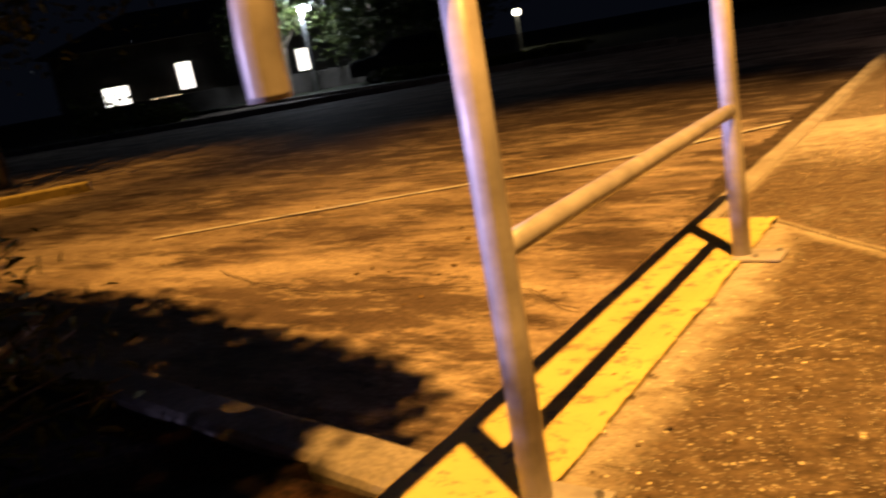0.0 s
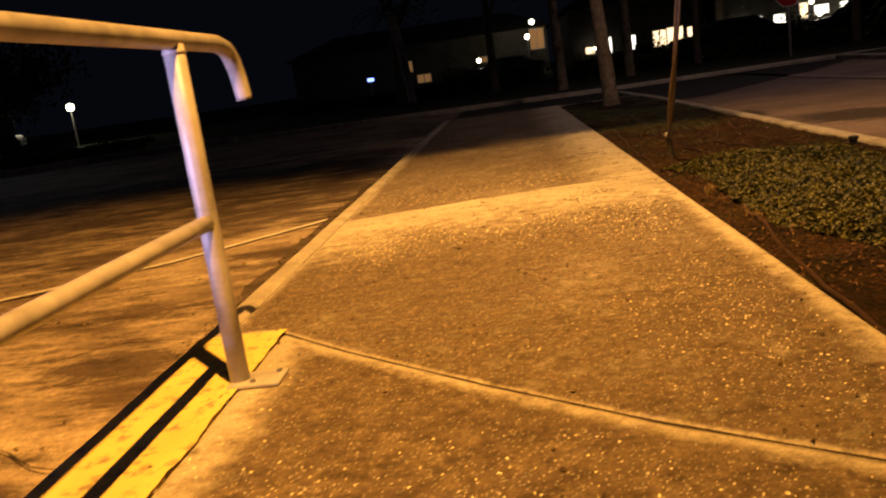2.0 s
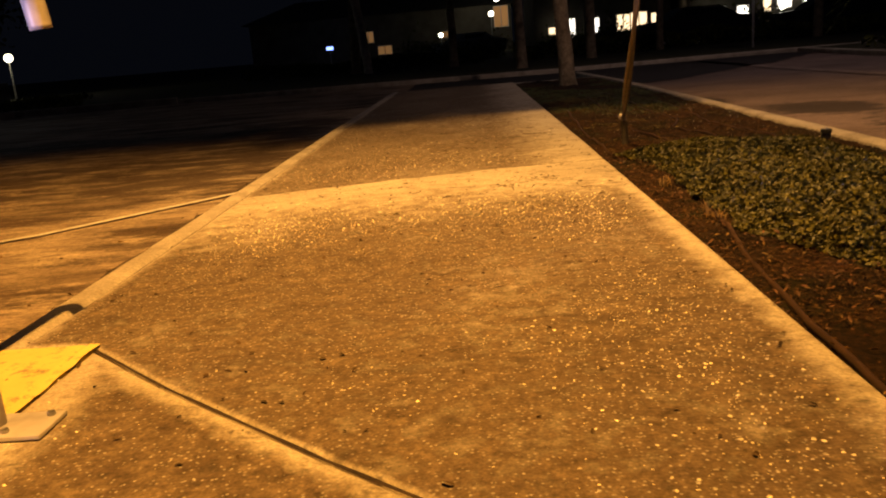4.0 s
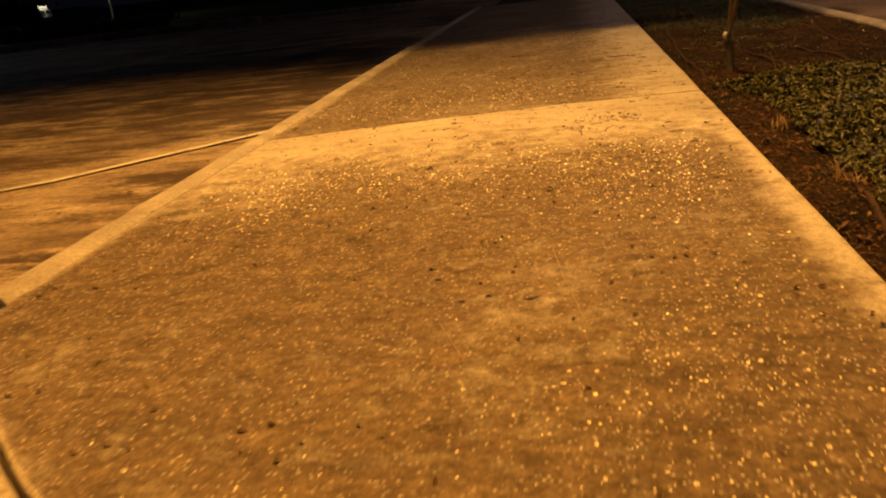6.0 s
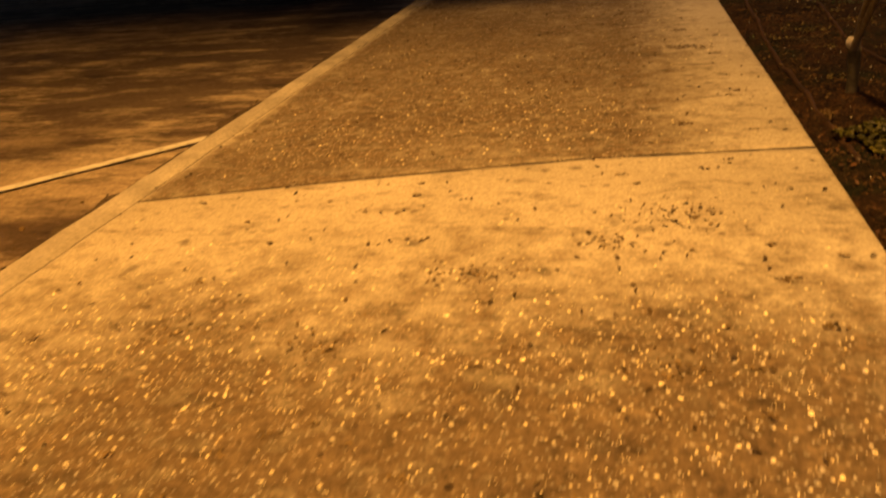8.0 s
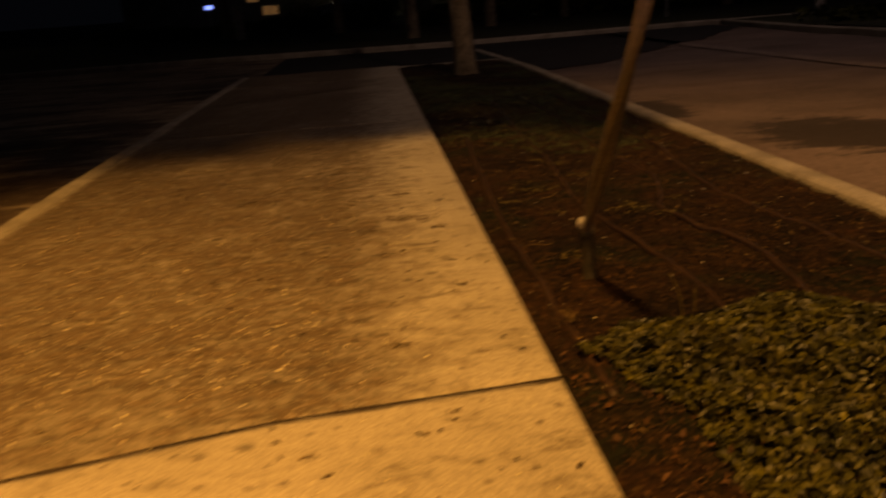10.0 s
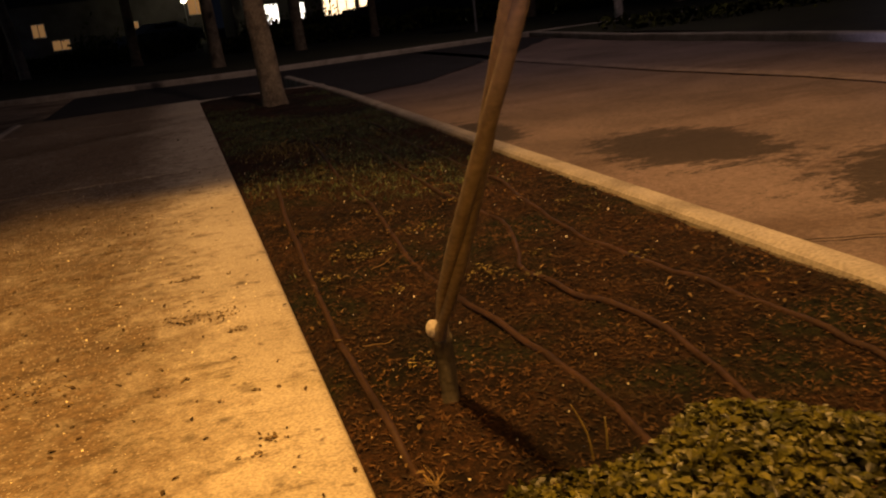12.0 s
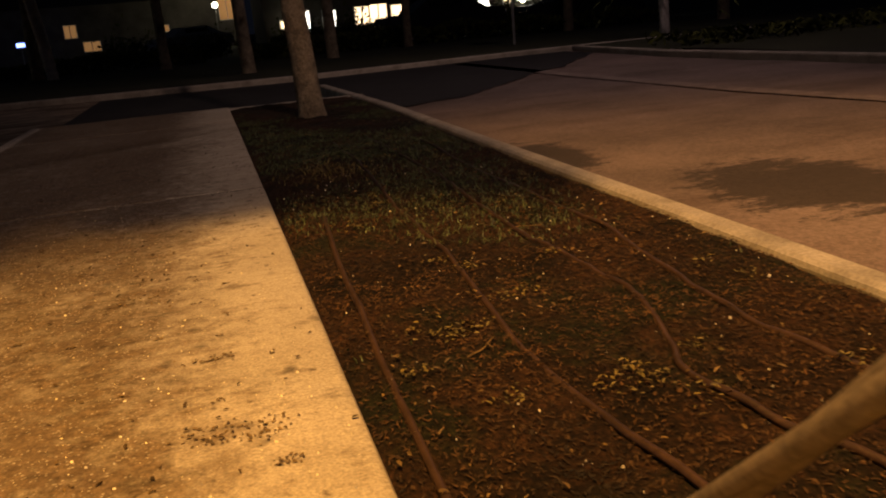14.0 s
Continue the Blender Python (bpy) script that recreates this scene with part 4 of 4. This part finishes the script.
def shrub(x, y, r, h, seed, n=900):
    rg = np.random.default_rng(seed)
    s = holder("shrub", (x, y, -0.06), "dark dense low shrub with fine twiggy stems", "shrub", group="shrubs beside the car park")
    spots = []
    for _ in range(46):
        a, k = rg.uniform(0, 6.28), rg.uniform(0.25, 1) ** 0.7
        tip = Vector((math.cos(a) * r * k, math.sin(a) * r * k, h * (1.15 - 0.65 * k * k) * rg.uniform(0.8, 1.15)))
        mid = tip * 0.5 + Vector((0, 0, 0.12 * h))
        part_of("stem", tube(spline([(0, 0, 0), mid, tip], 4), [0.007, 0.006, 0.006, 0.005, 0.005, 0.004, 0.003, 0.003, 0.002], 5), BARK, s)
        for _ in range(n // 46):
            f = rg.uniform(0.35, 1.0)
            spots.append(tuple(tip * f + Vector((0, 0, 0.1 * h * (1 - f))) + Vector(rg.normal(0, 0.06 * r + 0.02, 3))))
    part_of("foliage", leaves([(a, b, max(c, 0.02)) for a, b, c in spots], 0.045, 0.7, rg, 0.3), SHRUB, s)
    return s


for x, y, r, h, sd in ((-1.3, -1.8, 0.58, 0.5, 1), (-2.1, -1.65, 0.7, 0.66, 2), (-3.2, -1.5, 0.7, 0.55, 3), (-1.9, -2.5, 0.6, 0.55, 4), (-4.3, -1.7, 0.7, 0.5, 5)):
    shrub(x, y, r, h, sd, 1500)

# ---- unseen tree, added so that its low branch shades the shrub bed ----
shade = holder("tree", (-2.8, -4.6, -0.05), "unseen bed tree with a low branch added to shade the shrubs", "tree")
part_of("trunk", tube(spline([(0, 0, -0.1), (0.1, 0.1, 1.2), (0.3, 0.4, 2.4), (0.5, 0.6, 3.4)], 6), [0.15 - 0.004 * i for i in range(19)], 12), BARK, shade, "", True)
rgs = np.random.default_rng(77)
part_of("limb", tube(spline([(0.3, 0.4, 2.3), (1.2, 1.5, 2.75), (2.2, 2.5, 2.95), (2.9, 3.0, 3.0)], 5), [0.08 - 0.004 * i for i in range(16)], 8), BARK, shade, "", True)
part_of("limb", tube(spline([(0.3, 0.4, 2.3), (0.6, 1.8, 2.7), (0.9, 3.0, 2.9), (1.1, 3.3, 2.95)], 5), [0.07 - 0.0035 * i for i in range(16)], 8), BARK, shade, "", True)
spots = []
for _ in range(50000):
    u, v = rgs.random(), rgs.random()
    x, y = -3.4 + 3.75 * u, -1.2 - 0.28 * max(0, (u - 0.68)) / 0.32 - 2.6 * v
    if wave(x, y, 1.6, 55) > -0.75 - 0.3 * v:
        spots.append((x + 2.8, y + 4.6, 2.95 + rgs.normal(0, 0.2)))
part_of("crown", leaves(spots, 0.06, 0.5, rgs, 0.6), TREE_LEAF, shade)

# ---- trees ----


def tree(place, height, radius, crown_low, crown_r, seed, label, lean=(0, 0), n_leaf=2500, size=0.14, bark=None, crown=True):
    rg = np.random.default_rng(seed)
    t = holder("tree", place, label, "tree")
    pts = [(0, 0, -0.1), (lean[0] * 0.1, lean[1] * 0.1, height * 0.15), (lean[0] * 0.45 + 0.02, lean[1] * 0.45, height * 0.5), (lean[0], lean[1], height)]
    path = spline(pts, 8)
    rad = [radius * (1.25 if i == 0 else 1.08 if i < 3 else 1 - 0.5 * i / len(path)) for i in range(len(path))]
    part_of("trunk", tube(path, rad, 14, lambda i, k: 1 + 0.1 * wave(k * 0.9, i * 0.35, 1, seed)), bark or BARK, t, "", True)
    if not crown:
        return t
    spots, top = [], Vector(pts[-1])
    for i in range(9):
        a, f = i * 2.4 + seed, rg.uniform(0.55, 1.0)
        s0 = path[int((len(path) - 1) * f)]
        tip = Vector((top.x + math.cos(a) * crown_r * rg.uniform(0.6, 1), top.y + math.sin(a) * crown_r * rg.uniform(0.6, 1), crown_low + (height * 1.25 - crown_low) * rg.uniform(0.25, 1)))
        part_of("limb", tube(spline([s0, (s0 + tip) / 2 + Vector((0, 0, 0.25)), tip], 4), [radius * 0.42 * (1 - 0.09 * k) for k in range(9)], 7), bark or BARK, t, "", True)
        for _ in range(n_leaf // 18):
            c = s0.lerp(tip, rg.uniform(0.45, 1.1)) + Vector(rg.normal(0, crown_r * 0.2, 3))
            spots += [tuple(c), tuple(c + Vector(rg.normal(0, 0.12, 3)))]
    part_of("crown", leaves(spots, size, 0.8, rg), TREE_LEAF, t)
    return t


street_tree = tree((2.22, 9.78, -0.04), 4.6, 0.115, 3.4, 1.9, 7, "rough grey-barked street tree standing in the planting strip", (-0.35, 0.3), 2600, 0.14, STREET_BARK)
rgo = np.random.default_rng(77)
# unseen limb and leaves, added to keep lamp light off the far walk
part_of("limb", tube(spline([(-0.2, 0.1, 3.2), (-0.7, -2.0, 3.9), (-1.1, -4.2, 4.15), (-1.3, -6.2, 4.1)], 5), [0.022 - 0.001 * i for i in range(16)], 8), BARK, street_tree, "", True)
over = []
for _ in range(15000):
    x, y = rgo.uniform(-0.1, 1.78), rgo.uniform(3.3, 5.3)
    if y - 3.25 + 0.25 * wave(x, y, 3, 5) > 0.1 + 0.6 * rgo.random():
        over.append((x - 2.22, y - 9.78, 4.05 + rgo.normal(0, 0.14)))
part_of("crown", leaves(over, 0.075, 0.5, rgo, 0.6), TREE_LEAF, street_tree, "unseen leafy bough added to shade the far walk")
tree((-11.4, 3.75, -0.15), 4.2, 0.2, 1.5, 2.6, 8, "thick tree in a car park island with drooping foliage", (0.2, 0), 6000)
for x, y, h, r, sd in ((2.3, 20.7, 6, 0.16, 11), (4.6, 24, 6.5, 0.17, 12), (7.2, 26.5, 6, 0.14, 13), (-3.2, 29, 7, 0.2, 14), (12.5, 27, 6, 0.17, 15), (0.4, 27.5, 6.5, 0.17, 16), (16, 24, 6, 0.2, 17)):
    tree((x, y, -0.2), h, r, 3.2, 2.6, sd, "dark street tree standing across the side street", (0.2 * math.sin(sd), 0), 2200, 0.2)
for x, y, h, sd in ((-14.5, 21.5, 3.4, 21), (-17.5, 24.5, 3.6, 22), (-21.5, 20.5, 3.6, 23), (-18.3, 21.9, 3.0, 24)):
    tree((x, y, -0.2), h, 0.16, 1.4, 2.2, sd, "bushy tree at the far side of the car park", (0, 0.2), 3500, 0.18)


def palm(place, height, r, label, seed, lean=0.2):
    rg = np.random.default_rng(seed)
    p = holder("palm_tree", place, label, "palm tree")
    path = spline([(0, 0, -0.1), (lean * 0.3, 0, height * 0.4), (lean, 0, height)], 14)
    part_of("trunk", tube(path, [r * (1.2 if i < 2 else 1.0 + 0.09 * (i % 2)) for i in range(len(path))], 12), PALM, p, "", True)
    top = Vector(path[-1])
    for i in range(13):
        a, up = i * 2.4, rg.uniform(-0.3, 0.7)
        L = rg.uniform(1.1, 1.6)
        stem = [top + Vector((math.cos(a) * L * f, math.sin(a) * L * f, up * L * f - 0.75 * L * f * f)) for f in np.linspace(0, 1, 8)]
        v, fc = tube(stem, [0.018 - 0.002 * k for k in range(8)], 5)
        spots = []
        for k in range(1, 8):
            q = stem[k]
            for sg in (-1, 1):
                w = 0.34 * (1 - abs(k - 4) / 8)
                sx, sy = -math.sin(a) * sg, math.cos(a) * sg
                o = len(v)
                v += [q, q + Vector((math.cos(a) * 0.06, math.sin(a) * 0.06, 0)), q + Vector((sx * w + math.cos(a) * 0.16, sy * w + math.sin(a) * 0.16, -0.16))]
                fc.append((o, o + 1, o + 2))
        part_of("frond", (v, fc), TREE_LEAF, p)
    return p


palm((-2.6, 27.8, -0.2), 3.4, 0.15, "slim pale-trunked palm across the side street", 31, -0.35)
palm((10.75, 18.4, -0.2), 1.75, 0.1, "pale-trunked palm on the lawn beyond the street", 32, -0.1)

# ---- lawns and hedges across the streets ----
thing("lawn_ahead", *sheet(-60, 60, 17.75, 90, 40, 20, lambda x, y: 0.05 * wave(x, y, 0.3), -0.08), EARTH, "dark lawn across the side street", "lawn", "structure", True)
thing("lawn_beside_street", *sheet(8.36, 40, -14, 17.5, 30, 30, lambda x, y: 0.04 * wave(x, y, 0.3), -0.07), EARTH, "dark lawn beyond the street", "lawn", "structure", True)


def hedge(x0, x1, y, z1, seed, n=2600):
    rg = np.random.default_rng(seed)
    spots = []
    for _ in range(n):
        x = rg.uniform(x0, x1)
        h = z1 * (0.75 + 0.35 * wave(x, y, 0.8, seed))
        spots.append((x, y + rg.normal(0, 0.4), -0.15 + h * math.sqrt(rg.random())))
    thing("hedge", *leaves(spots, 0.16, 0.8, rg), SHRUB, "dark uneven hedge in front of the houses", "hedge", "stuff")


hedge(2.5, 16, 27.8, 0.75, 41, 5200)
hedge(4.3, 18, 37.2, 0.98, 45, 3600)
hedge(-8, 1.5, 31.5, 0.7, 42, 3000)
hedge(8.6, 22, 14.8, 0.35, 43, 1800)
hedge(-16, -9, 19.2, 0.5, 44, 2000)

# ---- stop sign ----
sign = holder("stop_sign", (8.45, 21.2, -0.12), "red octagonal stop sign on a thin steel post", "road sign")
part("post", block((-0.03, -0.02, -0.1), (0.03, 0.02, 2.1), 0.004), STEEL, sign)


def plate(n, r, y0, y1, z, turn=0.0):
    bm = bmesh.new()
    vs = [bm.verts.new((math.cos(6.2832 * (i + 0.5) / n + turn) * r, y1, z + math.sin(6.2832 * (i + 0.5) / n + turn) * r)) for i in range(n)]
    f = bm.faces.new(vs)
    for v in bmesh.ops.extrude_face_region(bm, geom=[f])["geom"]:
        if isinstance(v, bmesh.types.BMVert):
            v.co.y = y0
    bmesh.ops.recalc_face_normals(bm, faces=bm.faces)
    return bm


part("border", plate(8, 0.375, -0.03, -0.025, 1.68), SIGNWHITE, sign, "white border plate")
part("face", plate(8, 0.35, -0.036, -0.031, 1.68), RED, sign, "red octagonal face")
txt = bpy.data.curves.new("word", "FONT")
txt.body, txt.size, txt.align_x, txt.align_y, txt.extrude = "STOP", 0.26, "CENTER", "CENTER", 0.001
w = new("word", txt)
w.data.materials.append(SIGNWHITE)
w.parent = sign
w.matrix_basis = pose(0, -0.039, 1.68, 90, 0, 0)
name_plate = part("street_name_plate", block((-0.3, -0.012, 2.08), (0.3, 0.0, 2.24), 0.004), SIGNBLUE, sign, "blue street name plate")
part("bar", block((-0.2, -0.016, 2.13), (0.2, -0.013, 2.19)), SIGNWHITE, name_plate, "plain white bar")

# ---- cars ----


def car(place, turn, body, label):
    c = holder("car", place, label, "car", group="parked cars")
    c.rotation_euler = (0, 0, radians(turn))
    prof = [(-2.2, 0.35), (-2.22, 0.7), (-2.1, 0.88), (-1.25, 0.96), (-0.6, 1.38), (0.75, 1.4), (1.45, 1.0), (2.1, 0.92), (2.2, 0.6), (2.15, 0.33)]
    bm = bmesh.new()
    rings = []
    for y, k in ((-0.86, 0.94), (-0.8, 1.0), (0.8, 1.0), (0.86, 0.94)):
        rings.append([bm.verts.new((x * (0.985 if k < 1 else 1), y * (0.8 if z > 1.1 else 1), z if k == 1 else 0.3 + (z - 0.3) * 0.95)) for x, z in prof])
    for a, b in zip(rings[:-1], rings[1:]):
        for i in range(len(prof)):
            j = (i + 1) % len(prof)
            bm.faces.new((a[i], a[j], b[j], b[i]))
    bm.faces.new(rings[0][::-1])
    bm.faces.new(rings[-1])
    bmesh.ops.recalc_face_normals(bm, faces=bm.faces)
    part("body", bm, body, c)
    for sg in (-1, 1):
        part("side_window", block((-0.55, sg * 0.77 - 0.03, 1.02), (0.72, sg * 0.77 + 0.03, 1.3), 0.03), GLASS, c, "dark side window")
    for wx in (-1.35, 1.38):
        for wy in (-0.82, 0.82):
            wheel = new("wheel")
            wheel.parent, wheel.location = c, (wx, wy, 0.31)
            part_of("tyre", tube([(0, -0.1, 0), (0, -0.08, 0), (0, 0.08, 0), (0, 0.1, 0)], [0.28, 0.31, 0.31, 0.28], 22), RUBBER, wheel)
            part_of("rim", tube([(0, -0.106, 0), (0, 0.106, 0)], 0.19, 16), STEEL, wheel)
    for sg in (-1, 1):
        part("headlight", block((2.08, sg * 0.6 - 0.16, 0.66), (2.19, sg * 0.6 + 0.16, 0.8), 0.03), SIGNWHITE, c, "clear headlight")
    return c


car((0.95, 50.0, -0.1), 25, CARPAINT, "silver saloon car parked before the houses")
car((9.5, 31.0, -0.1), 2, CARDARK, "dark saloon car parked before the houses")
car((14.5, 30.5, -0.1), -3, CARDARK, "dark saloon car parked before the houses")
car((-16.0, 21.2, -0.15), 25, CARDARK, "dark saloon car parked across the car park")

# ---- houses with lit windows ----


def house(name, x0, x1, y, depth, h, windows, label, turn=0.0, pivot=None):
    """windows: (centre x, centre z, width, height, glowing material); two stand for lit wall."""
    ho = holder(name, pivot or (0, 0, 0), label, "house")
    ho.rotation_euler = (0, 0, radians(turn))
    part("wall", block((x0, y, -0.2), (x1, y + depth, h), 0.02), STUCCO, ho)
    bm = bmesh.new()
    o = 0.5
    lo = [bm.verts.new(p) for p in ((x0 - o, y - o, h), (x1 + o, y - o, h), (x1 + o, y + depth + o, h), (x0 - o, y + depth + o, h))]
    hi = [bm.verts.new(p) for p in ((x0 + depth / 3, y + depth / 2, h + 1.7), (x1 - depth / 3, y + depth / 2, h + 1.7))]
    for f in ((lo[0], lo[1], hi[1], hi[0]), (lo[1], lo[2], hi[1]), (lo[2], lo[3], hi[0], hi[1]), (lo[3], lo[0], hi[0]), (lo[3], lo[2], lo[1], lo[0])):
        bm.faces.new(f)
    part("roof", bm, ROOF, ho)
    for cx, cz, w, hh, m in windows:
        win = part("window", block((cx - w / 2 - 0.06, y - 0.05, cz - hh / 2 - 0.06), (cx + w / 2 + 0.06, y - 0.003, cz + hh / 2 + 0.06), 0.01), SIGNWHITE, ho, "lit window or patch of lit wall")
        part("pane", block((cx - w / 2, y - 0.075, cz - hh / 2), (cx + w / 2, y - 0.054, cz + hh / 2)), m, win, "glowing pane")
        if w > 0.5:
            part("mullion", block((cx - 0.025, y - 0.09, cz - hh / 2), (cx + 0.025, y - 0.077, cz + hh / 2)), SIGNWHITE, win)
    return ho


house("house", 4.2, 10.8, 40.0, 7, 2.9, [(5.1, 0.91, 0.39, 0.28, WIN_WARM), (5.85, 0.98, 0.61, 0.83, WIN_WHITE), (7.05, 1.01, 0.54, 0.64, WIN_WHITE), (8.5, 1.01, 0.59, 0.74, WIN_WARM), (9.25, 1.06, 0.74, 0.74, WIN_WARM), (10.1, 1.11, 0.48, 0.46, WIN_WARM)], "single-storey stucco house with brightly lit windows")
house("house", 11.2, 18.5, 38.4, 7, 2.9, [(11.7, 0.86, 0.59, 0.28, WIN_WARM), (12.7, 1.06, 0.41, 0.51, WIN_WHITE), (13.7, 1.06, 0.48, 0.46, WIN_WHITE), (14.8, 1.31, 0.30, 0.64, WIN_WARM), (15.6, 1.26, 0.59, 0.37, WIN_WHITE), (16.6, 1.31, 0.30, 0.28, WIN_WHITE)], "single-storey stucco house with a row of lit windows")
# the pane at x 3.6 glows in place of a lit strip of wall
house("house", -16, 4.4, 64.0, 9, 3.4, [(-6.75, 1.78, 0.75, 0.8, GLOW_DIM), (-5.55, 0.73, 1.05, 0.6, GLOW_DIM), (3.6, 2.5, 1.05, 1.5, GLOW_DIM), (-0.75, 1.5, 0.6, 0.4, GLOW_DIM)], "dark stucco house with a few dim windows")
# the low pane at x -1.6 glows in place of warm-lit wall
house("house", -6, 12, 0, 8, 3.0, [(-3.6, 0.9, 1.0, 1.0, WIN_WHITE), (-0.6, 1.4, 0.55, 1.1, WIN_WHITE), (-1.6, 0.3, 1.2, 0.7, WIN_WARM), (4.5, 1.2, 0.5, 0.9, WIN_WHITE)], "stucco house with lit windows across the car park", 42, (-28, 22.0, 0))
tagged(part_of("garden_wall", kerb_run([(-34, 13.6), (-24, 19.2), (-14.5, 26)], 0.2, 0.65, -0.3, 9, 1.2), STUCCO, None), "low pale garden wall across the car park", "wall", "", "structure")

# ---- lamps that show ----


def post_lamp(place, h, r, label, heads=((0, 0, 0),)):
    p = holder("post_lamp", place, label, "street lamp")
    part_of("post", tube([(0, 0, -0.1), (0, 0, h * 0.5), (0, 0, h - r)], [0.05, 0.04, 0.035], 10), STEEL, p)
    for hx, hy, hz in heads:
        bm = bmesh.new()
        bmesh.ops.create_icosphere(bm, subdivisions=2, radius=r)
        for v in bm.verts:
            v.co = v.co + Vector((hx, hy, h + hz))
        part("globe", bm, GLOBE, p, "glowing globe")
    return p


post_lamp((2.75, 60.6, -0.1), 2.75, 0.2, "garden post lamp with two glowing globes", ((0, 0, 0), (0.45, 0, 1.0)))
post_lamp((-18.2, 33.0, -0.1), 1.75, 0.17, "garden post lamp with one glowing globe")
post_lamp((-0.9, 57.0, -0.1), 1.5, 0.17, "low garden lamp glowing warm")
for bx, by, bz, br in ((15.0, 37.9, 1.65, 0.11), (15.35, 37.9, 1.05, 0.1), (16.4, 37.9, 1.3, 0.09), (12.1, 37.9, 1.1, 0.09), (5.35, 39.6, 0.98, 0.09)):
    lamp_ob = holder("porch_lamp", (bx, by, bz), "small glowing porch lamp on a house wall", "lamp", group="porch lamps")
    bm = bmesh.new()
    bmesh.ops.create_icosphere(bm, subdivisions=2, radius=br)
    part("globe", bm, GLOBE, lamp_ob)
    part("bracket", block((-0.02, 0.05, -0.03), (0.02, 0.5, 0.03)), STEEL, lamp_ob)
pole = holder("street_lamp", (-19.9, 20.2, -0.15), "street lamp with a bright white lens on a steel pole", "street lamp")
part_of("pole", tube([(0, 0, -0.1), (0, 0, 2), (0, 0, 3.1)], [0.07, 0.06, 0.05], 12), STEEL, pole)
part("head", block((-0.2, -0.15, 3.06), (0.4, 0.15, 3.16), 0.03), STEEL, pole)
part("lens", block((0.0, -0.12, 2.9), (0.36, 0.12, 3.05), 0.03), LED, pole, "bright white lens")
blue = holder("blue_light", (-9.2, 60.0, 1.05), "small blue-lit sign by the houses", "light")
part("panel", block((-0.25, -0.05, 0), (0.25, 0.03, 0.25), 0.02), BLUE, blue)
part("bracket", block((-0.03, 0.03, -1.1), (0.03, 0.08, 0.2)), STEEL, blue)

# ---- yellow island kerb by the tree in the car park ----
thing("kerb_tree_island", *kerb_run([(-12.6, 1.2), (-8.7, 2.1), (-7.9, 2.95)], 0.14, -0.04, -0.3, 12, 0.3), YELLOW, "yellow painted kerb round a tree island", "kerb", "structure")
thing("kerb_lot_far", *kerb_run([(-5.8, 17.45), (-9.5, 17.2), (-16, 12.3), (-22, 9.6)], 0.16, 0.0, -0.3, 13, 0.6), KERB_DARK, "far grey kerb of the car park", "kerb", "structure")

# ---- dark shrubs in front of the lit houses ----


def garden_shrub(place, wide, high, seed):
    rg = np.random.default_rng(seed)
    g = holder("garden_shrub", place, "dark unclipped garden shrub before the lit house", "shrub")
    spots = []
    for k in range(9):
        cx, cy, h = rg.uniform(-wide, wide), rg.uniform(-0.5, 0.5), high * rg.uniform(0.55, 1.0)
        part_of("stem", tube([(cx * 0.3, cy * 0.3, -0.05), (cx * 0.7, cy * 0.7, h * 0.4), (cx, cy, h * 0.85)], [0.03, 0.022, 0.01], 6), BARK, g, "", True)
        spots += [(cx + a * 0.3, cy + b * 0.3, max(0.05, h * (0.55 + 0.28 * c))) for a, b, c in rg.normal(0, 1, (90, 3))]
    part_of("crown", leaves(spots, 0.15, 0.8, rg), SHRUB, g)
    return tagged(g, group="garden shrubs before the houses")


for x, y, w, h, sd in ((4.9, 34, 0.6, 0.95, 41), (6.6, 33, 0.7, 1.1, 42), (8.3, 34, 0.9, 0.9, 43), (10.4, 33, 1.1, 1.15, 44), (12.6, 32.5, 0.9, 1.15, 45), (14.6, 32, 1.0, 1.25, 46), (16.5, 32, 0.8, 1.2, 47), (1.6, 36, 1.0, 1.0, 48), (-1.6, 38, 1.2, 1.1, 49), (-21.9, 12.5, 0.8, 1.1, 50), (-20.75, 14.05, 0.4, 0.6, 51)):
    garden_shrub((x, y, -0.2), w, h + 0.2, sd)
